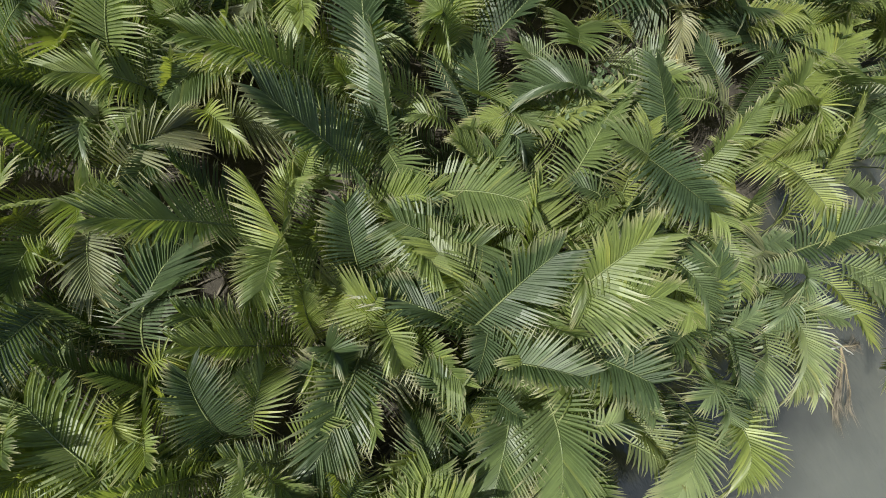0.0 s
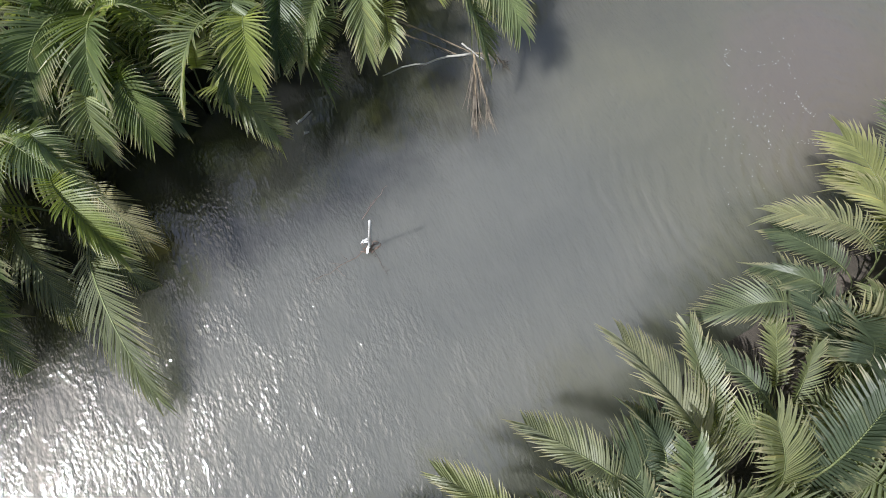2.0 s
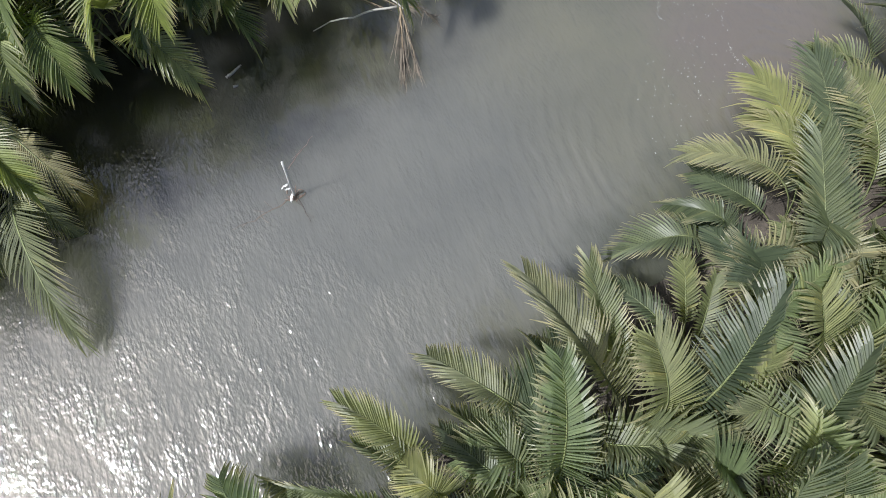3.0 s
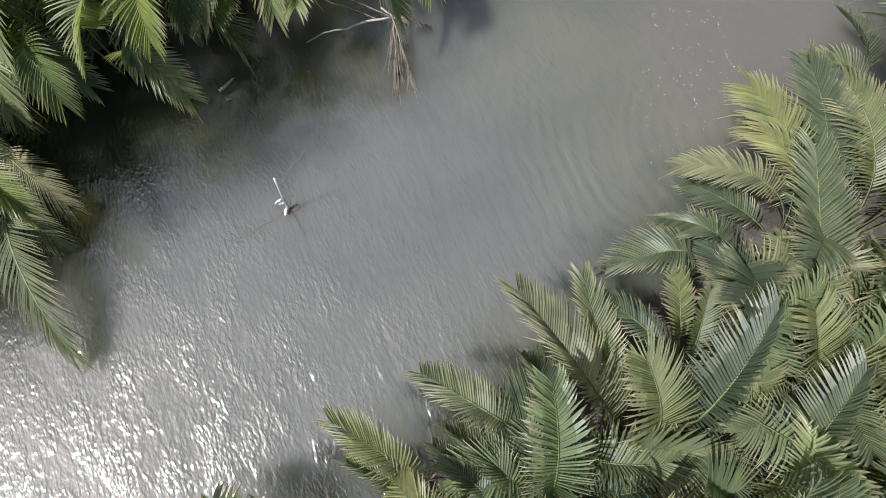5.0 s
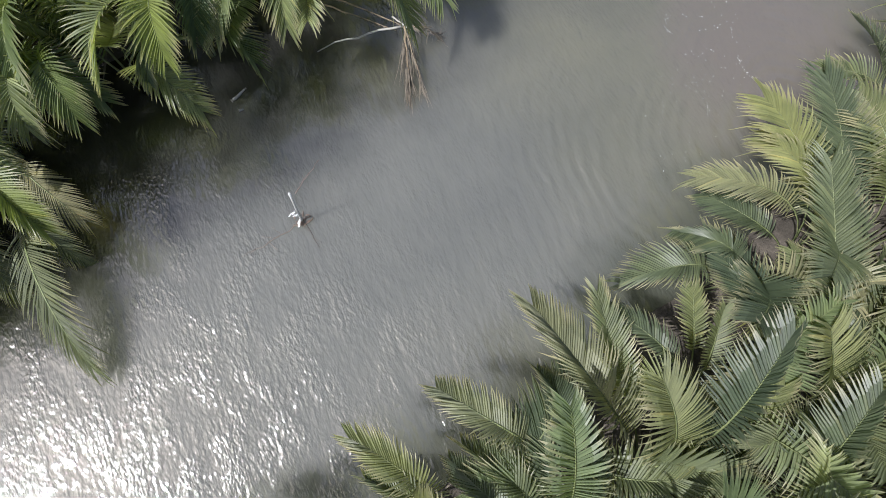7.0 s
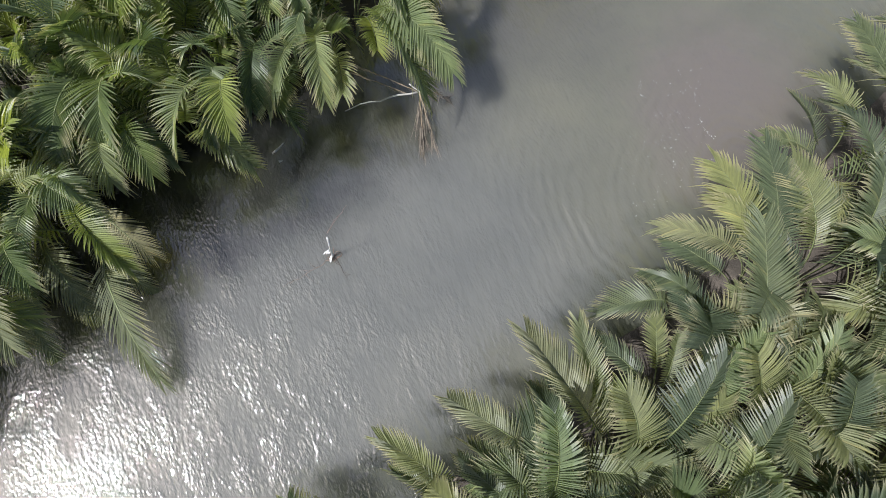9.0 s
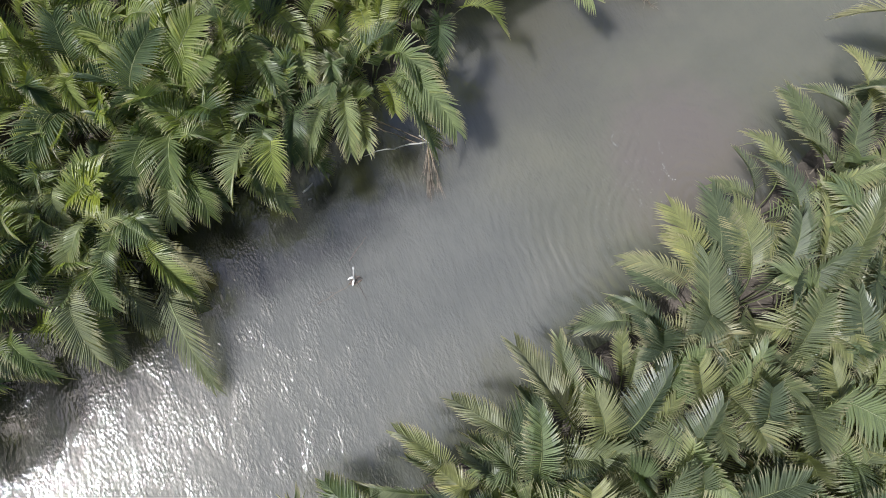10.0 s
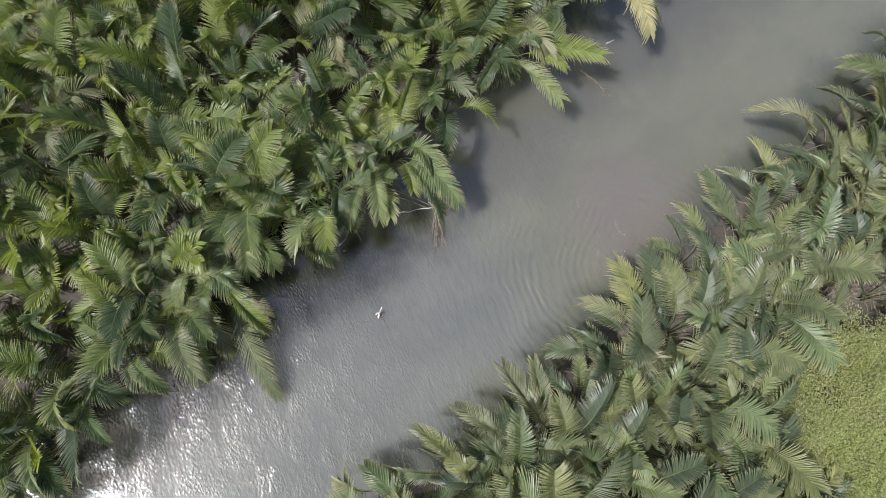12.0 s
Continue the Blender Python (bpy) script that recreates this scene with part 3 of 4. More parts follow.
nipa_palm(-8.35, 6.06, [(129, 1.54, 1.4, 2.0, -0.49, 0.34, 0.80, GREEN), (-63, 1.07, 1.9, 2.5, -0.10, 0.50, 0.72, BRIGHT), (-34, 1.28, 2.1, 3.2, -0.22, 0.52, 0.56, GREEN)])
nipa_palm(-10.40, 6.36, [(171, 1.93, 1.9, 2.9, -0.04, 0.36, 0.93, GREEN), (140, 0.60, 2.3, 2.9, -0.37, 0.26, 0.63, GREEN), (9, 0.98, 1.6, 2.8, 0.45, 0.52, 0.60, BRIGHT), (-81, 2.26, 1.4, 2.6, 0.08, 0.52, 0.74, BRIGHT), (-39, 0.64, 3.9, 2.0, 0.00, 0.26, 0.52, GREEN), (58, 1.83, 1.9, 2.7, -0.48, 0.52, 0.52, GREEN), (-19, 1.32, 2.0, 2.7, -1.01, 0.52, 0.72, BRIGHT), (-131, 0.60, 2.9, 2.0, 0.60, 0.52, 0.52, BRIGHT)])
nipa_palm(-9.54, 7.03, [(131, 1.25, 1.8, 2.8, 0.12, 0.42, 0.65, BRIGHT), (-74, 1.19, 3.5, 2.5, 0.11, 0.46, 0.52, BRIGHT)])
nipa_palm(-7.67, 7.63, [(-52, 1.93, 3.3, 2.1, 0.03, 0.40, 0.55, GREEN), (-74, 2.39, 2.7, 2.3, -0.17, 0.50, 0.72, BRIGHT), (-83, 1.39, 2.3, 3.2, 0.92, 0.52, 0.76, BRIGHT), (22, 0.37, 2.8, 2.2, -0.68, 0.52, 0.52, BRIGHT), (-74, 1.67, 2.7, 3.1, -0.84, 0.52, 0.52, GREEN), (39, 1.11, 1.5, 2.9, 0.27, 0.52, 0.62, GREEN), (177, 0.66, 1.4, 2.9, -0.46, 0.52, 0.65, GREEN), (26, 0.51, 2.4, 2.5, 0.00, 0.52, 0.52, GREEN)])
nipa_palm(-9.26, 8.95, [(-34, 1.15, 2.9, 2.2, 0.00, 0.46, 0.52, GREEN)])
nipa_palm(-7.69, 10.15, [(-29, 1.04, 3.0, 2.2, -0.18, 0.42, 0.52, GREEN), (177, 1.52, 2.8, 2.3, 0.04, 0.48, 0.52, GREEN), (-77, 1.68, 3.0, 2.0, -0.52, 0.52, 0.72, BRIGHT), (60, 0.47, 2.1, 2.6, 1.12, 0.52, 0.72, GREEN), (97, 2.38, 1.4, 2.9, -0.19, 0.52, 0.80, BRIGHT), (154, 2.55, 2.7, 2.4, 0.50, 0.52, 0.72, BRIGHT), (-149, 1.79, 2.0, 2.6, -0.91, 0.52, 0.72, GREEN), (-98, 0.42, 1.5, 2.9, -0.25, 0.52, 0.60, BRIGHT)])
nipa_palm(-9.79, 10.46, [(-153, 1.27, 2.9, 2.3, -0.11, 0.42, 0.52, GREEN), (149, 0.99, 1.6, 2.8, 0.25, 0.52, 0.57, GREEN), (145, 0.52, 2.6, 2.9, 0.00, 0.22, 0.63, BRIGHT), (124, 1.69, 1.5, 2.9, 0.17, 0.52, 0.63, BRIGHT), (143, 2.46, 1.4, 2.9, -0.50, 0.52, 0.88, GREEN), (-76, 0.67, 1.7, 2.8, -0.53, 0.52, 0.54, GREEN)])
nipa_palm(-8.15, 11.46, [(175, 2.02, 1.9, 2.7, -0.09, 0.52, 0.72, GREEN), (163, 0.64, 4.0, 2.3, 0.00, 0.22, 0.52, BRIGHT)])
nipa_palm(-6.90, 4.86, [(17, 1.34, 3.9, 2.9, -0.17, 0.52, 0.52, BRIGHT), (-35, 1.72, 3.0, 2.0, -0.60, 0.50, 0.72, GREEN), (-78, 1.00, 2.8, 1.9, 0.09, 0.52, 0.52, BRIGHT), (-124, 1.63, 2.8, 2.3, 0.09, 0.48, 0.52, BRIGHT), (-70, 1.28, 2.9, 2.0, 0.28, 0.52, 0.72, BRIGHT), (-88, 1.72, 2.9, 2.0, 0.17, 0.52, 0.72, BRIGHT), (64, 0.73, 1.4, 2.6, -0.54, 0.52, 0.72, BRIGHT), (-75, 0.87, 1.4, 2.5, 0.36, 0.48, 0.75, BRIGHT)])
nipa_palm(-5.53, 4.93, [(-31, 2.03, 2.4, 1.3, 0.00, 0.38, 0.72, BRIGHT)])
nipa_palm(-5.62, 6.61, [(-113, 0.41, 4.0, 3.2, 0.00, 0.52, 0.52, BRIGHT), (-69, 1.57, 2.4, 2.9, -0.10, 0.42, 0.54, BRIGHT), (-82, 2.56, 2.1, 3.0, 0.51, 0.46, 0.91, BRIGHT)])
nipa_palm(-6.47, 8.41, [(14, 0.84, 1.4, 2.9, -0.05, 0.52, 0.63, GREEN), (-97, 1.64, 4.0, 3.3, 0.30, 0.48, 0.72, BRIGHT)])
nipa_palm(-5.07, 8.42, [(-60, 2.02, 2.7, 2.5, -0.14, 0.36, 0.72, BRIGHT), (101, 1.41, 1.6, 2.8, 0.24, 0.52, 0.58, GREEN), (-78, 2.93, 2.0, 2.7, 0.28, 0.52, 0.76, BRIGHT), (111, 1.51, 1.8, 2.7, 0.35, 0.52, 0.52, GREEN), (127, 1.32, 2.9, 2.0, 0.71, 0.52, 0.52, GREEN), (-128, 1.62, 2.9, 3.0, 0.78, 0.52, 0.52, BRIGHT), (-51, 2.30, 3.3, 2.3, -0.33, 0.52, 0.52, GREEN), (143, 0.29, 2.3, 3.2, 0.00, 0.52, 0.72, GREEN)])
nipa_palm(-5.29, 10.47, [(147, 2.00, 2.3, 2.6, -0.02, 0.48, 0.72, GREEN), (-7, 1.12, 1.8, 2.7, -0.44, 0.52, 0.72, BRIGHT), (-166, 1.96, 4.0, 2.2, -0.56, 0.22, 0.83, GREEN), (-42, 2.81, 2.4, 2.5, -0.34, 0.50, 0.73, BRIGHT), (-175, 2.70, 2.9, 2.1, 0.12, 0.52, 0.52, BRIGHT)])
nipa_palm(-5.86, 12.66, [(147, 1.45, 1.6, 2.8, 0.31, 0.52, 0.61, GREEN), (-36, 1.07, 2.6, 2.6, -0.07, 0.32, 0.52, BRIGHT), (-48, 2.36, 1.9, 2.7, 0.24, 0.52, 0.72, BRIGHT)])
nipa_palm(-1.79, -4.59, [(158, 1.58, 3.0, 2.3, -0.00, 0.40, 0.52, OLD)])
nipa_palm(-4.14, 5.92, [(-105, 1.89, 3.2, 2.2, 0.19, 0.44, 0.52, GREEN), (-104, 1.19, 1.7, 2.4, 0.15, 0.44, 0.52, GREEN), (-104, 1.27, 4.0, 2.8, 0.32, 0.42, 0.72, BRIGHT), (44, 1.80, 2.7, 2.6, -0.32, 0.52, 0.52, BRIGHT), (-81, 1.87, 4.0, 3.0, -0.02, 0.52, 0.72, GREEN), (-16, 1.44, 2.1, 1.2, -0.44, 0.52, 0.72, GREEN), (-126, 2.25, 3.9, 2.9, 0.59, 0.52, 0.72, BRIGHT), (-136, 0.73, 4.0, 3.8, 0.00, 0.52, 0.52, BRIGHT)])
nipa_palm(-3.45, 7.41, [(-37, 0.83, 1.4, 2.3, -0.11, 0.36, 0.62, GREEN), (135, 0.56, 3.6, 2.6, 0.47, 0.52, 0.52, GREEN), (-95, 2.47, 3.3, 2.4, 0.05, 0.52, 0.72, GREEN)])
nipa_palm(-2.48, 7.70, [(-74, 2.31, 3.2, 2.0, -0.19, 0.40, 0.74, BRIGHT), (-70, 1.11, 3.4, 2.5, -0.70, 0.50, 0.52, BRIGHT), (95, 1.47, 1.5, 2.8, -0.16, 0.52, 0.73, GREEN), (-62, 1.33, 2.2, 2.9, 0.32, 0.32, 0.80, BRIGHT), (-101, 2.80, 3.1, 2.3, -0.25, 0.52, 0.72, BRIGHT), (-36, 2.01, 2.0, 2.1, -1.25, 0.46, 0.83, BRIGHT), (-96, 0.69, 4.0, 2.6, 0.00, 0.28, 0.52, BRIGHT), (-121, 2.57, 1.9, 2.2, 0.86, 0.52, 0.75, GREEN)])
nipa_palm(-1.54, 8.45, [(-176, 0.88, 1.6, 2.9, 0.35, 0.48, 0.63, BRIGHT), (-51, 2.21, 4.0, 1.5, 0.96, 0.22, 0.98, BRIGHT), (-59, 3.23, 3.2, 1.5, 0.36, 0.44, 0.98, BRIGHT), (-48, 2.02, 2.3, 2.5, -0.79, 0.52, 0.72, GREEN), (-41, 3.40, 3.2, 2.0, 0.00, 0.38, 0.90, BRIGHT)])
nipa_palm(-3.92, 9.00, [(-70, 1.90, 2.7, 2.5, 0.00, 0.38, 0.72, BRIGHT)])
nipa_palm(-2.03, 10.69, [(102, 0.84, 1.5, 2.9, 0.02, 0.52, 0.63, GREEN), (140, 2.07, 2.3, 2.5, -0.15, 0.50, 0.52, GREEN), (-78, 0.73, 3.9, 2.5, 0.00, 0.20, 0.72, GREEN), (-83, 2.70, 2.8, 2.9, 0.24, 0.50, 0.72, BRIGHT), (-127, 1.34, 1.4, 2.9, -0.12, 0.52, 0.74, BRIGHT), (-31, 1.91, 1.5, 2.9, -0.07, 0.52, 0.64, GREEN), (177, 2.76, 2.9, 2.1, 0.07, 0.52, 0.72, GREEN), (8, 1.68, 1.7, 2.8, -0.87, 0.52, 0.72, BRIGHT)])
nipa_palm(-1.98, 13.26, [(-62, 1.64, 2.3, 2.6, 0.00, 0.40, 0.54, GREEN)])
nipa_palm(-3.91, 13.34, [(-48, 0.45, 1.5, 2.9, 0.37, 0.52, 0.62, BRIGHT), (-93, 1.66, 3.1, 2.1, 0.15, 0.42, 0.52, OLD), (133, 0.62, 1.8, 2.8, 0.48, 0.48, 0.55, GREEN), (-13, 2.40, 1.7, 2.8, -0.34, 0.52, 0.78, BRIGHT), (169, 2.09, 1.7, 2.8, 0.14, 0.52, 0.59, GREEN)])
nipa_palm(-0.37, -5.03, [(143, 2.38, 3.3, 2.1, -0.00, 0.36, 0.68, BRIGHT)])
nipa_palm(0.61, 10.43, [(63, 1.46, 1.4, 2.9, 0.43, 0.52, 0.70, GREEN), (-18, 2.03, 3.0, 2.3, -0.28, 0.42, 0.72, GREEN), (-96, 2.34, 3.2, 2.0, 0.06, 0.40, 0.75, GREEN), (-136, 1.66, 1.7, 2.8, 0.35, 0.52, 0.58, BRIGHT)])
nipa_palm(-0.48, 11.60, [(-91, 0.80, 1.5, 2.9, -0.00, 0.52, 0.72, BRIGHT)])
nipa_palm(-0.31, 13.58, [(-57, 0.64, 1.7, 2.8, 0.91, 0.52, 0.63, GREEN), (-100, 1.62, 1.7, 2.8, -0.16, 0.50, 0.62, GREEN), (-94, 0.95, 3.0, 2.8, -0.07, 0.20, 0.62, BRIGHT), (-26, 1.34, 2.8, 2.4, -0.56, 0.44, 0.52, BRIGHT)])
nipa_palm(2.95, -4.16, [(37, 1.52, 1.9, 2.8, -0.17, 0.42, 0.63, GREEN), (109, 1.96, 2.5, 1.8, -0.42, 0.48, 0.52, GREEN), (175, 2.83, 2.9, 2.1, 0.12, 0.48, 0.66, GREEN), (103, 1.85, 2.6, 1.6, 1.13, 0.50, 0.66, GREEN), (149, 2.16, 2.6, 1.6, -0.24, 0.52, 0.52, GREEN), (47, 1.71, 2.4, 1.8, 0.68, 0.52, 0.52, GREEN), (-129, 0.66, 3.0, 2.0, -0.56, 0.52, 0.52, GREEN), (-22, 2.22, 1.6, 2.8, 0.82, 0.52, 0.76, BRIGHT)])
nipa_palm(1.50, -3.93, [(123, 2.29, 2.5, 2.0, 0.83, 0.40, 0.69, GREEN), (135, 1.78, 2.4, 2.0, 0.58, 0.46, 0.52, GREEN), (146, 1.19, 4.0, 2.0, 0.00, 0.24, 0.56, GREEN), (-180, 2.99, 2.9, 2.1, -0.32, 0.52, 0.61, GREEN)])
nipa_palm(3.19, -2.90, [(88, 1.57, 2.8, 1.8, 0.53, 0.36, 0.52, GREEN), (153, 2.54, 2.7, 1.7, -0.13, 0.44, 0.65, OLD)])
nipa_palm(3.05, 13.08, [(-110, 2.25, 3.0, 2.0, -0.46, 0.48, 0.57, GREEN), (-124, 1.49, 2.7, 2.3, -1.73, 0.52, 0.79, GREEN), (-9, 1.45, 3.4, 2.6, -0.06, 0.20, 0.58, BRIGHT), (88, 1.20, 1.5, 2.9, 0.21, 0.52, 0.63, GREEN), (-7, 2.62, 2.7, 2.3, -0.53, 0.52, 0.52, GREEN), (149, 1.94, 1.5, 2.9, -0.42, 0.52, 0.68, GREEN), (-92, 2.23, 2.9, 2.3, 2.37, 0.42, 0.88, BRIGHT), (13, 3.87, 2.4, 2.5, -1.19, 0.44, 0.98, GREEN)])
nipa_palm(1.79, 14.94, [(-7, 2.00, 2.4, 2.6, 0.00, 0.38, 0.62, BRIGHT)])
nipa_palm(7.39, -4.51, [(35, 1.97, 1.4, 2.9, -0.55, 0.52, 0.88, GREEN), (-24, 0.54, 1.9, 2.7, 0.79, 0.48, 0.57, GREEN)])
nipa_palm(6.24, -3.84, [(78, 1.50, 1.4, 1.0, -0.07, 0.28, 0.52, BRIGHT), (61, 1.80, 3.7, 2.5, 0.24, 0.28, 0.72, BRIGHT)])
nipa_palm(4.89, -3.10, [(86, 0.71, 1.4, 2.5, 0.15, 0.48, 0.58, OLD), (46, 1.47, 2.4, 1.8, 1.02, 0.52, 0.52, GREEN), (140, 3.52, 2.7, 1.9, -0.75, 0.36, 0.98, OLD), (-170, 0.54, 1.7, 2.3, 0.00, 0.52, 0.52, OLD), (66, 0.53, 2.8, 2.1, 0.00, 0.26, 0.52, GREEN), (-153, 2.18, 2.8, 2.2, 0.21, 0.52, 0.52, BRIGHT), (3, 1.96, 1.9, 2.2, 1.37, 0.52, 0.77, GREEN), (123, 3.17, 2.1, 2.1, -0.69, 0.52, 0.69, GREEN)])
nipa_palm(5.86, -1.82, [(92, 1.52, 1.9, 2.3, -0.08, 0.42, 0.52, GREEN), (35, 1.87, 2.5, 3.4, 0.47, 0.44, 0.71, BRIGHT), (143, 2.28, 2.4, 1.8, -0.20, 0.52, 0.52, GREEN), (95, 2.06, 1.4, 1.5, -0.08, 0.52, 0.55, GREEN), (-29, 0.64, 1.4, 1.9, 1.24, 0.52, 0.62, BRIGHT)])
nipa_palm(6.69, 0.47, [(164, 2.10, 2.6, 1.6, 0.76, 0.48, 0.72, GREEN), (-175, 1.12, 3.1, 1.8, -0.91, 0.28, 0.53, GREEN)])
nipa_palm(5.62, 12.55, [(105, 2.15, 2.0, 2.8, -0.00, 0.36, 0.81, GREEN)])
nipa_palm(9.97, -5.30, [(117, 0.89, 2.9, 2.1, -0.26, 0.50, 0.52, GREEN), (109, 2.38, 2.7, 2.4, -0.95, 0.50, 0.65, GREEN), (9, 2.33, 1.7, 2.8, 0.60, 0.52, 0.68, GREEN)])
nipa_palm(9.05, -2.86, [(38, 1.82, 1.5, 2.9, -0.18, 0.52, 0.79, GREEN), (121, 0.96, 3.3, 2.5, -0.89, 0.24, 0.53, GREEN)])
nipa_palm(7.85, -2.08, [(-36, 1.40, 1.6, 2.9, 0.05, 0.46, 0.69, GREEN), (18, 0.93, 2.0, 2.5, 0.56, 0.24, 0.76, GREEN), (120, 3.55, 1.8, 1.3, -0.17, 0.42, 0.98, GREEN), (-68, 0.47, 1.4, 2.5, 0.16, 0.44, 0.63, GREEN), (110, 0.86, 2.0, 2.6, 0.00, 0.50, 0.52, BRIGHT), (91, 4.22, 2.6, 2.8, 0.03, 0.48, 0.98, GREEN), (50, 1.84, 2.4, 1.8, 0.87, 0.52, 0.52, GREEN)])
nipa_palm(7.91, -0.86, [(99, 1.73, 2.1, 1.7, -0.00, 0.40, 0.52, GREEN)])
nipa_palm(8.45, 1.03, [(109, 2.96, 2.4, 2.1, 0.16, 0.38, 0.93, GREEN), (136, 2.63, 2.5, 1.7, 0.74, 0.50, 0.66, OLD), (141, 2.14, 2.8, 2.0, -0.80, 0.32, 0.71, GREEN), (167, 2.12, 1.4, 0.8, -0.81, 0.48, 0.57, GREEN), (56, 2.69, 2.1, 2.2, 1.73, 0.42, 0.98, GREEN)])
nipa_palm(9.89, 1.19, [(105, 2.83, 2.4, 2.1, 0.00, 0.34, 0.93, GREEN)])
nipa_palm(7.64, 16.66, [(-68, 2.98, 3.7, 2.3, 0.84, 0.26, 0.88, STRAW_LEAF), (-30, 2.87, 2.9, 2.3, -0.31, 0.44, 0.70, GREEN)])
nipa_palm(10.88, -4.13, [(13, 2.07, 1.9, 2.9, 0.00, 0.36, 0.95, BRIGHT)])
nipa_palm(13.21, -3.60, [(151, 1.96, 3.3, 2.0, -0.00, 0.38, 0.56, GREEN)])
nipa_palm(11.75, -2.55, [(55, 3.08, 2.3, 2.6, 0.48, 0.44, 0.81, BRIGHT), (140, 1.76, 2.9, 2.2, -0.83, 0.44, 0.55, GREEN)])
nipa_palm(12.39, -0.93, [(148, 2.34, 3.5, 2.1, -0.06, 0.32, 0.71, GREEN), (32, 3.08, 1.5, 2.9, 0.09, 0.52, 0.91, GREEN), (-167, 2.75, 3.0, 2.0, -0.34, 0.52, 0.52, GREEN)])
nipa_palm(13.22, 0.63, [(82, 2.25, 2.0, 2.7, 0.10, 0.52, 0.57, GREEN), (38, 1.08, 2.0, 2.7, 0.61, 0.44, 0.56, GREEN), (164, 2.17, 3.2, 2.1, -0.57, 0.38, 0.64, GREEN), (-6, 1.24, 3.1, 2.9, 0.64, 0.20, 0.93, GREEN), (124, 2.13, 1.7, 2.8, -0.79, 0.52, 0.64, GREEN), (14, 1.55, 1.5, 2.9, 0.41, 0.52, 0.62, GREEN)])
nipa_palm(11.44, 0.94, [(86, 3.53, 2.8, 2.6, -0.00, 0.32, 0.88, GREEN)])
nipa_palm(11.23, 2.47, [(103, 3.01, 3.1, 2.3, 0.42, 0.36, 0.83, GREEN), (119, 1.30, 2.3, 2.7, -0.33, 0.38, 0.52, GREEN)])
nipa_palm(10.72, 4.05, [(78, 2.02, 3.0, 2.3, 1.08, 0.40, 0.68, GREEN), (123, 2.02, 2.2, 2.1, -0.04, 0.46, 0.52, GREEN), (171, 1.81, 2.4, 1.8, -0.49, 0.52, 0.52, GREEN)])
nipa_palm(13.12, 4.24, [(83, 2.65, 2.2, 2.7, 0.23, 0.42, 0.77, GREEN), (44, 2.46, 1.5, 2.9, 0.37, 0.52, 0.76, GREEN), (-18, 0.78, 1.5, 2.9, 0.39, 0.52, 0.63, GREEN), (165, 2.30, 3.0, 2.3, -1.63, 0.40, 0.88, GREEN), (128, 3.74, 2.5, 2.4, -0.51, 0.52, 0.75, GREEN)])
nipa_palm(14.06, -5.64, [(82, 1.94, 2.4, 2.6, -0.53, 0.38, 0.66, GREEN), (41, 1.75, 2.0, 2.7, 0.37, 0.46, 0.59, GREEN)])
nipa_palm(15.31, 0.85, [(115, 2.08, 3.1, 2.2, 0.00, 0.38, 0.57, GREEN)])
nipa_palm(16.27, 2.88, [(46, 2.90, 2.0, 2.9, -0.00, 0.34, 0.98, GREEN)])
nipa_palm(14.97, 3.87, [(47, 3.25, 2.1, 2.8, 0.55, 0.36, 0.98, GREEN), (-157, 2.57, 3.1, 2.0, -0.57, 0.44, 0.70, OLD), (-121, 0.71, 3.0, 2.8, 0.41, 0.20, 0.55, OLD)])
nipa_palm(14.21, 6.10, [(89, 2.96, 2.7, 2.4, 0.71, 0.44, 0.76, GREEN), (101, 1.84, 3.9, 2.4, 0.18, 0.20, 0.64, GREEN), (152, 2.61, 2.9, 2.2, -0.57, 0.46, 0.64, GREEN)])
nipa_palm(16.05, 6.39, [(105, 1.46, 2.0, 2.8, -0.00, 0.42, 0.58, GREEN)])
nipa_palm(17.59, 4.40, [(-125, 1.66, 2.3, 2.5, 0.62, 0.50, 0.52, GREEN), (72, 1.74, 2.9, 2.3, 0.80, 0.44, 0.54, GREEN)])
nipa_palm(19.30, 5.49, [(120, 1.88, 3.1, 2.2, -0.00, 0.38, 0.52, GREEN)])
nipa_palm(18.50, 6.48, [(107, 2.49, 3.1, 2.3, -0.00, 0.36, 0.69, GREEN)])
nipa_palm(17.13, 7.27, [(104, 3.04, 3.0, 2.5, -0.10, 0.28, 0.88, GREEN), (58, 1.67, 2.6, 2.5, 1.13, 0.42, 0.65, GREEN), (146, 3.11, 2.9, 2.1, 0.07, 0.50, 0.67, GREEN)])
nipa_palm(19.14, 8.01, [(97, 2.77, 3.1, 2.4, 0.35, 0.34, 0.80, GREEN), (126, 0.23, 1.7, 2.8, 0.00, 0.52, 0.58, GREEN), (124, 3.15, 2.2, 2.5, -0.32, 0.52, 0.62, GREEN)])
nipa_palm(18.55, 9.44, [(121, 2.70, 3.2, 2.3, 0.00, 0.34, 0.76, GREEN)])
nipa_palm(17.25, 9.71, [(161, 3.37, 3.4, 2.1, 0.00, 0.32, 0.88, OLD)])
nipa_palm(20.80, 11.56, [(140, 2.75, 3.3, 2.2, -0.00, 0.34, 0.78, GREEN)])
nipa_palm(21.12, 13.81, [(127, 1.52, 3.0, 2.2, -0.00, 0.42, 0.52, GREEN)])


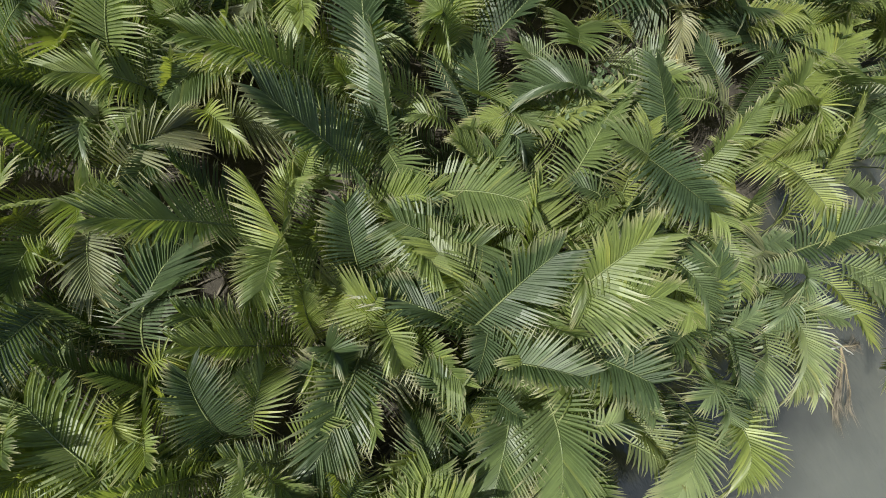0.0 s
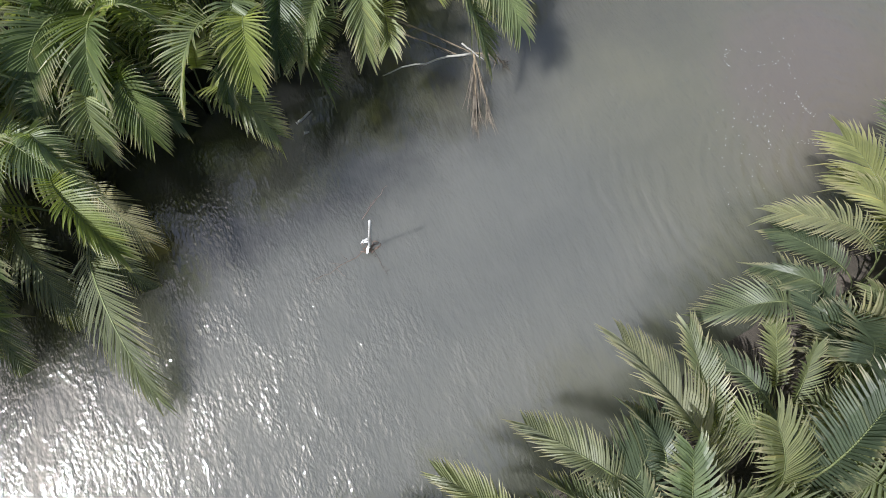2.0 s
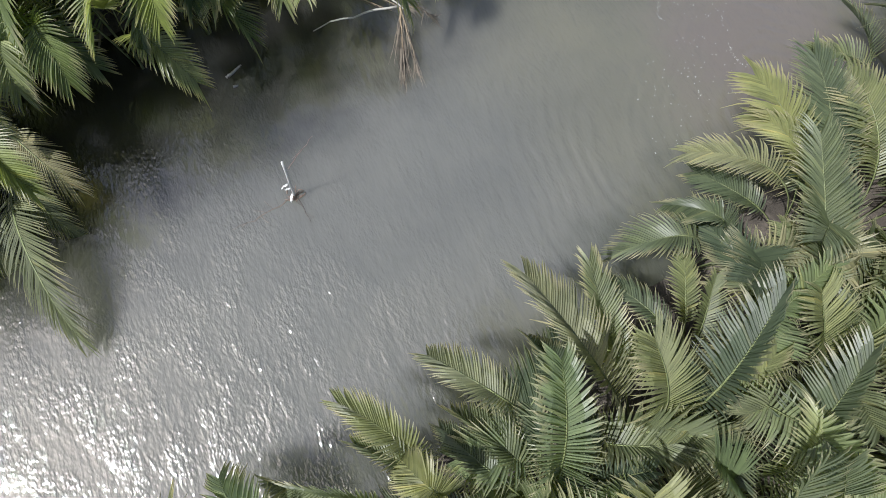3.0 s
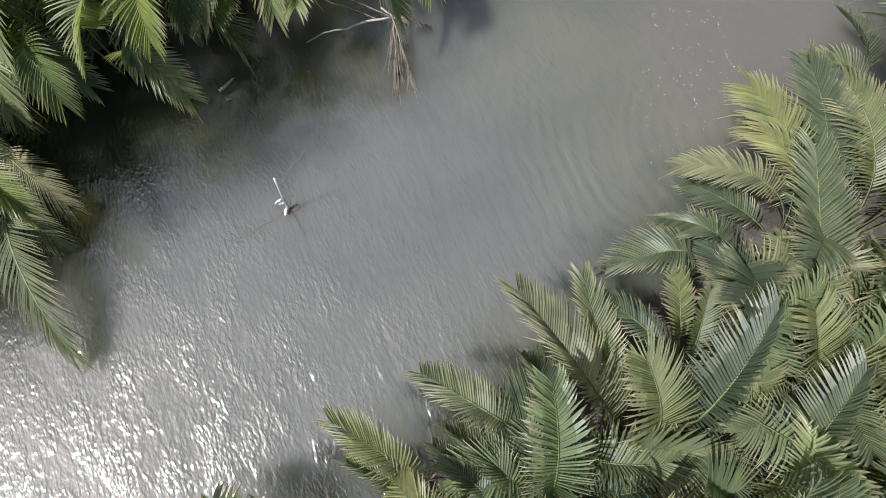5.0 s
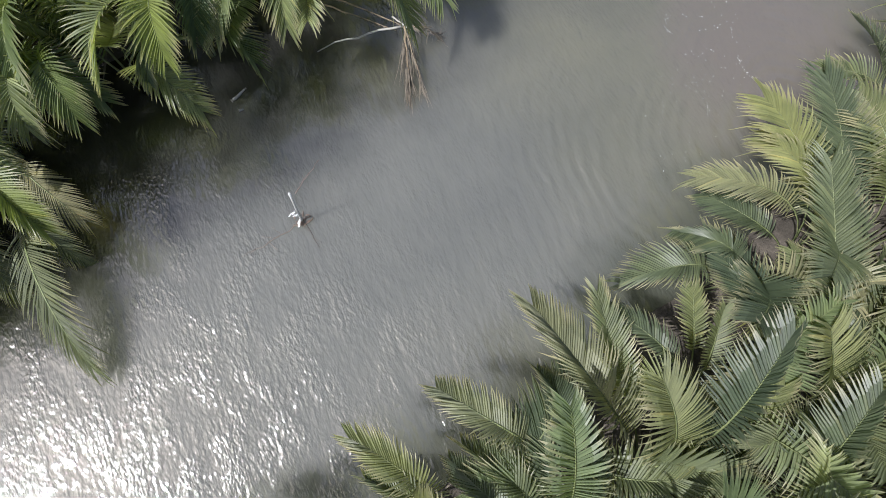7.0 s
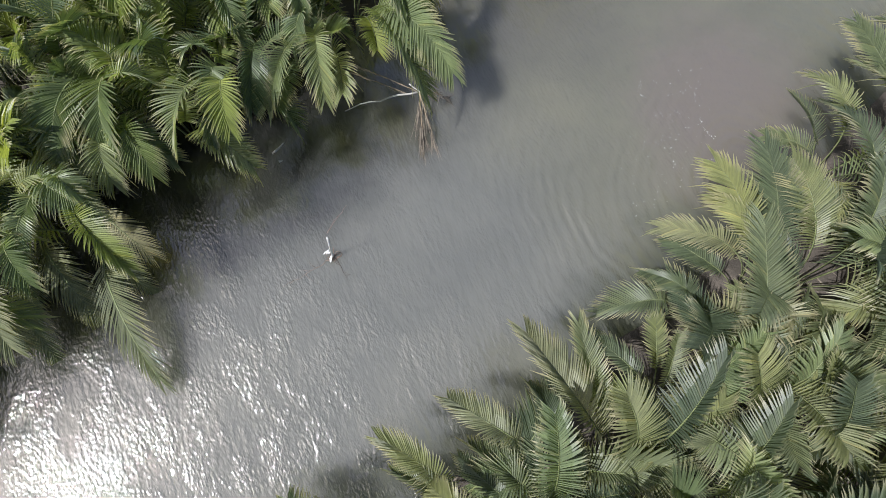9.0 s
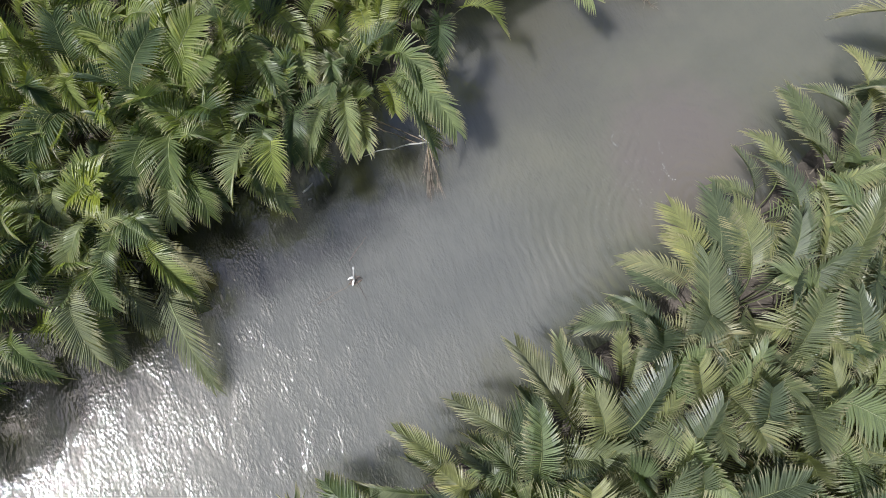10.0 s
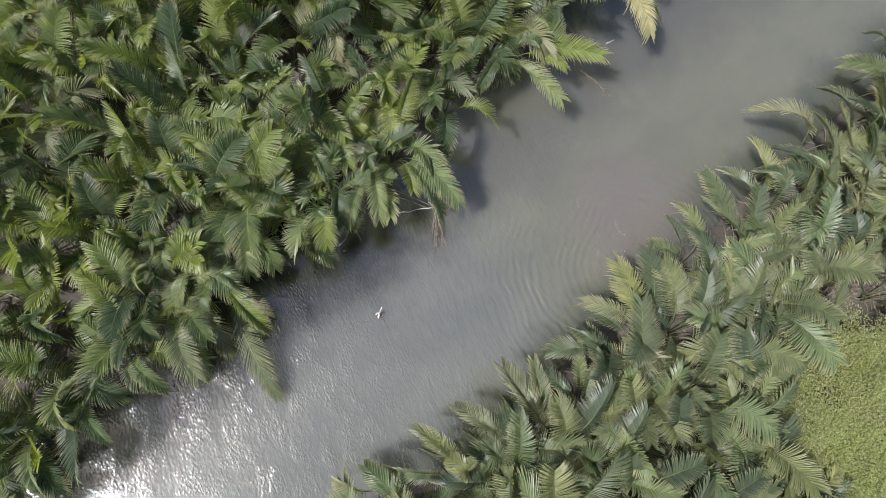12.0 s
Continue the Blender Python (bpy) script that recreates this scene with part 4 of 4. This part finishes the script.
# ---- wild palms ----
def wild_palm(x, y, fronds):
    palm = palm_base(x, y)
    first = rng.uniform(0, 360)
    inner = inland([(x, y)])[0] > 2.0
    right = right_bank(x, y)
    # the stand is lower on its western side
    lower = 0.78 if x < -13.5 else 1.0
    for k in range(fronds):
        up = rng.random() < (0.68 if inner else 0.45)
        kind = (OLIVE_UPRIGHT if up else OLIVE_ARCHING) if right else UPRIGHT if up else ARCHING
        turn = first + k * 137.5 + rng.uniform(-20, 20)
        if overhangs(x, y, turn):
            continue
        add_frond(palm, turn, kind[rng.randrange(26)], rng.uniform(1.05, 1.22) * lower)


for gap in (1.95, 1.65, 1.3):
    for _ in range(7000):
        x, y = rng.uniform(-20.5, 25), rng.uniform(-7.5, 20.5)
        depth = inland([(x, y)])[0]
        if gap < 1.4 and (depth > 2.6 or x < -10):
            continue
        if depth < (0.35 if x < y - 3 else 0.8) or any(math.hypot(x - cx, y - cy) < r for cx, cy, r in CLEARINGS) or len(palm_places) >= 290:
            continue
        if x < -17.5 - 0.16 * (y + 4.7) or x > 20.8 + 0.19 * (y + 5.4):
            continue
        if any((x - px) ** 2 + (y - py) ** 2 < gap ** 2 for px, py in palm_places):
            continue
        wild_palm(x, y, rng.randint(6, 8))


for x, y in ((-13.6, -2.6), (-14.8, -4.4)):
    wild_palm(x, y, 10)


def far_grove():
    """Palms past the stretch of creek that is looked at, as one mesh of coarse fronds."""
    verts, faces = [], []
    coarse = [[tuple(v.co) for v in frond_meshes(rng.uniform(1.0, 2.0), rng.uniform(2.2, 3.0), rng.uniform(1.6, 3.0), rng.uniform(-0.4, 0.4), rng.uniform(-40, 40), 0.9, 0.38, 900 + k, 11)[0].vertices] for k in range(8)]
    sites = []
    for _ in range(6000):
        x, y = rng.uniform(-52, 54), rng.uniform(-46, 52)
        apart = 4.4 if -32 < x < 36 and -20 < y < 34 else 8.0
        if (-19.5 < x < 22 and -7 < y < 20) or inland([(x, y)])[0] < 1.0 or any((x - px) ** 2 + (y - py) ** 2 < apart for px, py in sites):
            continue
        sites.append((x, y))
        first = rng.uniform(0, 360)
        for k in range(6):
            m = pose(x, y, 0.4, 0, 0, first + 62 * k)
            at = len(verts)
            co = coarse[rng.randrange(8)]
            verts.extend(tuple(m @ Vector(v)) for v in co)
            for leaf in range(at, at + len(co), 10):
                faces.extend((leaf + r * 3 + c, leaf + r * 3 + c + 1, leaf + r * 3 + c + 4, leaf + r * 3 + c + 3) for r in range(2) for c in range(2))
                faces.extend(((leaf + 6, leaf + 7, leaf + 9), (leaf + 7, leaf + 8, leaf + 9)))
    return tagged(new("palm_grove", mesh_of("palm_grove", verts, faces, LEAF)), "distant green nipa palm grove along the creek", "palms", kind="stuff")


far_grove()


# ---- leafy trees ----
def tube(path, radii, sides=6):
    """Vertices and faces of a round stem along the path."""
    verts, faces = [], []
    path = [Vector(q) for q in path]
    for i, q in enumerate(path):
        way = (path[min(i + 1, len(path) - 1)] - path[max(i - 1, 0)]).normalized()
        a = way.orthogonal().normalized()
        c = way.cross(a)
        verts.extend(tuple(q + radii[i] * (a * math.cos(h) + c * math.sin(h))) for h in (2 * math.pi * k / sides for k in range(sides)))
    for i in range(len(path) - 1):
        faces.extend((i * sides + k, i * sides + (k + 1) % sides, (i + 1) * sides + (k + 1) % sides, (i + 1) * sides + k) for k in range(sides))
    faces.append(tuple(range(sides - 1, -1, -1)))
    faces.append(tuple(range((len(path) - 1) * sides, len(path) * sides)))
    return verts, faces


def bent(a, b, sag=0.0, wobble=0.0, n=9, seed=0):
    """Points from a to b, raised by sag in the middle, with a seeded wobble."""
    r = random.Random(seed)
    a, b = Vector(a), Vector(b)
    out = []
    for k in range(n):
        f = k / (n - 1)
        q = a.lerp(b, f)
        q.z += sag * 4 * f * (1 - f)
        if 0 < k < n - 1:
            q += Vector((r.uniform(-1, 1), r.uniform(-1, 1), r.uniform(-1, 1))) * wobble
        out.append(q)
    return out


def leaf_crown(centre, radii, clumps, leaves, size, roundness, seed, low=-0.1):
    """Small folded leaves in clumps over an uneven dome."""
    r = np.random.default_rng(seed)
    verts, faces = [], []
    for _ in range(clumps):
        d = r.normal(size=3)
        d[2] = abs(d[2]) if r.random() < 0.85 else d[2] * 0.4 + low
        d /= np.linalg.norm(d)
        swell = 0.72 + 0.34 * noise.noise(Vector(d) * 2.3 + Vector((seed, 0, 0))) + 0.3 * noise.noise(Vector(d) * 7.5) + r.uniform(0, 0.22)
        c = np.array(centre) + d * radii * swell
        spread = 0.125 * np.array(radii).mean() ** 0.5 * r.uniform(0.8, 1.3)
        n = int(leaves * r.uniform(0.6, 1.3))
        pos = c + r.normal(size=(n, 3)) * spread
        for q in pos:
            way = d * 0.3 + (q - c) / spread * 0.55 + r.normal(size=3) * 0.5
            way[2] *= 0.6
            way /= np.linalg.norm(way)
            flat = np.cross(way, (r.normal() * 0.35, r.normal() * 0.35, 1.0))
            flat /= np.linalg.norm(flat)
            up = np.cross(flat, way)
            ln, wd = size * r.uniform(0.7, 1.25), size * roundness * r.uniform(0.8, 1.2)
            k = len(verts)
            verts.extend(((q).tolist(), (q + way * ln * 0.45 + flat * wd + up * wd * 0.3).tolist(), (q + way * ln).tolist(), (q + way * ln * 0.45 - flat * wd + up * wd * 0.3).tolist()))
            faces.extend(((k, k + 1, k + 2), (k, k + 2, k + 3)))
    return verts, faces


def leafy_tree(name, base, centre, radii, clumps, leaves, size, roundness, seed, trunk, limbs, label, category, mat):
    thing = new(name)
    thing.location = base
    tagged(thing, label, category)
    o = Vector(base)
    top = Vector(centre) - o
    part("trunk", mesh_of("trunk", *tube(bent((0, 0, -0.2), top * 0.75, 0, trunk * 0.4, 7, seed), [trunk * (1 - 0.09 * k) for k in range(7)], 8), BARK, True), thing)
    r = random.Random(seed)
    for k in range(limbs):
        h = 2 * math.pi * (k + r.random() * 0.6) / limbs
        end = top + Vector((math.cos(h) * radii[0], math.sin(h) * radii[1], radii[2] * r.uniform(0.1, 0.6))) * 0.72
        part("limb", mesh_of("limb", *tube(bent(top * r.uniform(0.35, 0.6), end, 0.15, 0.06, 7, seed + k), [trunk * 0.5 * (1 - 0.13 * j) for j in range(7)]), BARK, True), thing)
    part("crown", mesh_of("crown", *leaf_crown(tuple(top), radii, clumps, leaves, size, roundness, seed), mat), thing)
    return thing


leafy_tree("mangrove_tree", (17.15, -2.05, 0.4), (17.05, -1.9, 1.5), (4.2, 3.5, 2.7), 560, 290, 0.08, 0.26, 3, 0.13, 9, "rounded mangrove tree with small pale yellow-green leaves", "tree", SHRUB_LEAF)
leafy_tree("leafy_shrub", (-5.9, 10.35, 0.4), (-5.88, 10.4, 3.0), (0.55, 0.5, 0.6), 26, 14, 0.12, 0.42, 8, 0.03, 4, "slim shrub with rounded light green leaves among palms", "shrub", BRIGHT_LEAF)


# ---- dead wood and drift in the creek ----
def dead_frond(path, leaflets, length, spread, seed, label, base=0.03):
    """A fallen frond: a bare rachis and shrivelled leaflets that hang along it."""
    thing = new("dead_frond")
    thing.location = path[0]
    tagged(thing, label, "dead frond")
    o = Vector(path[0])
    pts = [Vector(q) - o for q in path]
    part("rachis", mesh_of("rachis", *tube(pts, [base * (1 - 0.75 * k / (len(pts) - 1)) for k in range(len(pts))], 5), DRY_STEM, True), thing)
    r = random.Random(seed)
    verts, faces = [], []
    for _ in range(leaflets):
        f = r.uniform(0.12, 0.97) * (len(pts) - 1)
        i = min(int(f), len(pts) - 2)
        q = pts[i].lerp(pts[i + 1], f - i)
        way = (pts[i + 1] - pts[i]).normalized() + Vector((r.gauss(0, spread), r.gauss(0, spread), r.gauss(0, spread * 0.4) - 0.1))
        way.normalize()
        flat = way.cross(Vector((r.gauss(0, 0.6), r.gauss(0, 0.6), 1))).normalized()
        ln, wd = length * r.uniform(0.4, 1.1), r.uniform(0.005, 0.013)
        k = len(verts)
        for j in range(4):
            c = q + way * (ln * j / 3) + Vector((r.gauss(0, 0.015), r.gauss(0, 0.015), -0.12 * ln * (j / 3) ** 2))
            if (c + o).z < 0.015:
                c.z = 0.015 - o.z + r.uniform(0, 0.02)
            w = flat * wd * (0.7, 1.0, 0.7, 0.1)[j]
            verts.extend((tuple(c - w), tuple(c + w)))
        faces.extend((k + 2 * j, k + 2 * j + 1, k + 2 * j + 3, k + 2 * j + 2) for j in range(3))
    part("withered_foliage", mesh_of("withered_foliage", verts, faces, DRY_LEAF), thing)
    return thing


def driftwood(name, a, b, radius, sag, label, mat, seed=1, forks=0):
    thing = new(name)
    thing.location = a
    tagged(thing, label, "branch")
    way = Vector(b) - Vector(a)
    pts = bent((0, 0, 0), way, sag, way.length * 0.02, 9, seed)
    part("stem", mesh_of("stem", *tube(pts, [radius * (1 - 0.07 * k) for k in range(9)]), mat, True), thing)
    r = random.Random(seed)
    for k in range(forks):
        q = pts[3 + 2 * k % 5]
        end = q + Vector((r.uniform(-1, 1), r.uniform(-1, 1), r.uniform(0.0, 0.4))) * way.length * 0.3
        part("twig", mesh_of("twig", *tube(bent(q, end, 0, 0.01, 5, k), [radius * 0.5 * (1 - 0.15 * j) for j in range(5)], 5), mat, True), thing)
    return thing


HUB = (0.28, 6.38, 0.62)
dead_frond(bent(HUB, (0.4, 5.12, 0.0), 0.1, 0.02, 9, 2), 150, 1.0, 0.07, 1, "dried brown palm frond hanging bent into the water", 0.03)
dead_frond(bent(HUB, (0.72, 5.1, 0.03), 0.1, 0.02, 8, 3), 50, 0.8, 0.08, 2, "thin dried palm frond trailing into the water", 0.016)
dead_frond(bent(HUB, (1.2, 6.45, 0.03), 0.2, 0.02, 7, 4), 60, 0.4, 0.5, 3, "dark withered frond end sunk at the waterline", 0.02)
dead_frond(bent((-1.75, 7.1, 0.75), HUB, 0.05, 0.01, 8, 5), 16, 0.5, 0.12, 4, "bare fallen palm stalk leaning out from the bank", 0.028)
dead_frond(bent((-1.6, 6.9, 0.6), (0.1, 6.3, 0.55), 0.02, 0.02, 8, 6), 10, 0.4, 0.1, 5, "second bare palm stalk beside the first", 0.022)
driftwood("dead_branch", HUB, (-1.82, 6.06, -0.06), 0.028, 0.16, "pale bare branch arching down into the water", PALE_WOOD, 7)
driftwood("stick", (0.0, 6.55, 0.72), (0.5, 6.2, 0.66), 0.022, 0.0, "short pale stick caught on the fallen fronds", PALE_WOOD, 8)
driftwood("floating_stick", (-3.62, 4.75, 0.02), (-3.32, 5.08, 0.02), 0.042, 0.0, "pale stick floating on the dark water", PALE_WOOD, 9)
driftwood("floating_stick", (-3.44, 4.52, 0.02), (-3.33, 4.56, 0.02), 0.036, 0.0, "small pale chip floating near the stick", PALE_WOOD, 10)
driftwood("floating_stick", (8.5, 15.0, 0.005), (8.95, 15.25, 0.005), 0.035, 0.0, "grey stick floating by the far palms", PALE_WOOD, 11)
driftwood("twig_branch", (-2.09, 2.55, -0.01), (-1.58, 3.33, 0.1), 0.008, 0.02, "thin reddish twig standing just out of the water", RED_TWIG, 12, 2)
driftwood("twig_branch", (-1.92, 1.9, 0.01), (-2.95, 1.2, 0.015), 0.009, 0.0, "thin brown twig lying on the water", RED_TWIG, 13, 4)
driftwood("twig_branch", (-1.82, 1.9, 0.01), (-1.5, 1.35, 0.0), 0.013, 0.0, "short dark twig half sunk by the pole", DARK_TWIG, 14, 3)
dead_frond(bent((7.0, 13.3, 0.35), (8.5, 12.3, 0.01), 0.1, 0.03, 8, 15), 70, 0.45, 0.4, 15, "grey withered frond lying in the water", 0.022)


def marker_pole():
    base = Vector((-1.92, 1.94, -0.6))
    thing = new("pole")
    thing.location = base
    tagged(thing, "slim whitish pole with torn plastic standing in the creek", "pole")
    part("shaft", mesh_of("shaft", *tube(bent((0, 0, 0), (0.08, 0.06, 2.28), 0, 0.006, 7, 3), [0.03, 0.03, 0.028, 0.028, 0.026, 0.025, 0.023], 8), WHITE_STICK, True), thing)
    r = random.Random(4)
    for height, turn, long, wide in ((0.78, 230, 0.14, 0.09), (1.02, 160, 0.11, 0.08), (1.3, 185, 0.15, 0.05)):
        verts = []
        for i in range(6):
            for j in range(4):
                q = Vector((0.03 + long * i / 5, wide * (j / 3 - 0.5) * (1 - 0.1 * i), -0.7 * long * (i / 5) ** 1.5 + 0.02 * math.sin(3 * i + 2 * j)))
                q += Vector((r.uniform(-1, 1), r.uniform(-1, 1), r.uniform(-1, 1))) * 0.012
                verts.append(tuple(pose(0.04, 0, height, 35, 0, turn) @ q))
        faces = [(i * 4 + j, i * 4 + j + 1, i * 4 + j + 5, i * 4 + j + 4) for i in range(5) for j in range(3)]
        me = mesh_of("plastic_strip", verts, faces, PLASTIC, True)
        part("plastic_strip", me, thing, "torn white plastic strip").modifiers.new("thickness", "SOLIDIFY").thickness = 0.003


marker_pole()


def drift_raft(x, y, spread, count, mat, label, seed):
    """Bits of bark and leaf caught round the foot of the pole."""
    r = random.Random(seed)
    verts, faces = [], []
    for _ in range(count):
        q = Vector((x + r.gauss(0, spread), y + r.gauss(0, spread), 0.012 + r.uniform(0, 0.02)))
        h = r.uniform(0, math.pi)
        v, f = tube(bent(q, q + Vector((math.cos(h), math.sin(h), 0.05)) * r.uniform(0.05, 0.16), 0.01, 0.004, 4, r.randrange(999)), [0.012, 0.014, 0.012, 0.006], 5)
        faces.extend(tuple(i + len(verts) for i in g) for g in f)
        verts.extend(v)
    return tagged(new("drift_litter", mesh_of("drift_litter", verts, faces, mat)), label, "debris", kind="stuff")


drift_raft(-1.88, 1.9, 0.07, 26, RED_TWIG, "reddish bark bits caught round the pole foot", 5)


def leaf_litter():
    """Dry leaflets lying on the mud under the palms."""
    r = random.Random(11)
    verts, faces = [], []
    while len(faces) < 7200:
        x, y = (r.gauss(18.1, 1.2), r.gauss(2.8, 1.1)) if r.random() < 0.12 else (r.uniform(-19, 24), r.uniform(-7, 19))
        if inland([(x, y)])[0] < 0.2:
            continue
        z = rough_height(x, y) + 0.03
        h, ln, w = r.uniform(0, 6.28), r.uniform(0.3, 0.9), r.uniform(0.012, 0.03)
        k = len(verts)
        for j in range(4):
            d = ln * j / 3
            cx, cy = x + math.cos(h) * d, y + math.sin(h) * d
            side = w * (0.6, 1, 0.8, 0.1)[j]
            lift = z + r.uniform(0, 0.08)
            verts.extend(((cx - math.sin(h) * side, cy + math.cos(h) * side, lift), (cx + math.sin(h) * side, cy - math.cos(h) * side, lift + 0.01)))
        faces.extend((k + 2 * j, k + 2 * j + 1, k + 2 * j + 3, k + 2 * j + 2) for j in range(3))
    return tagged(new("leaf_litter", mesh_of("leaf_litter", verts, faces, DRY_LEAF)), "dry brown palm leaflets scattered over the mud", "leaf litter", kind="stuff")


leaf_litter()


def foam_flecks():
    """Blobs of foam that drift singly and in ragged strings off the bank."""
    r = random.Random(21)
    verts, faces = [], []

    def fleck(px, py, s):
        k = len(verts)
        verts.append((px, py, 0.3 * s + 0.004))
        verts.extend((px + s * r.uniform(0.5, 1.5) * math.cos(a), py + s * r.uniform(0.5, 1.5) * math.sin(a), 0.001) for a in (0, 1.05, 2.1, 3.14, 4.19, 5.24))
        faces.extend((k, k + 1 + j, k + 1 + (j + 1) % 6) for j in range(6))

    for x, y, way, steps in ((8.35, 6.25, -1.5, 14), (8.75, 4.9, -2.9, 8), (6.75, 7.3, -1.9, 10)):
        for _ in range(steps):
            way += r.uniform(-0.55, 0.55)
            x, y = x + 0.06 * math.cos(way), y + 0.06 * math.sin(way)
            for _ in range(2):
                fleck(x + r.gauss(0, 0.03), y + r.gauss(0, 0.03), r.uniform(0.003, 0.01))
    for _ in range(110):
        along, off = r.uniform(0, 1), r.gauss(0, 0.35)
        fleck(6.2 + 2.2 * along + off, 3.4 + 4.2 * along - off + r.gauss(0, 0.4), r.uniform(0.004, 0.012))
    return tagged(new("foam", mesh_of("foam", verts, faces, FOAM)), "small white foam flecks drifting on the water", "foam", kind="stuff")


foam_flecks()
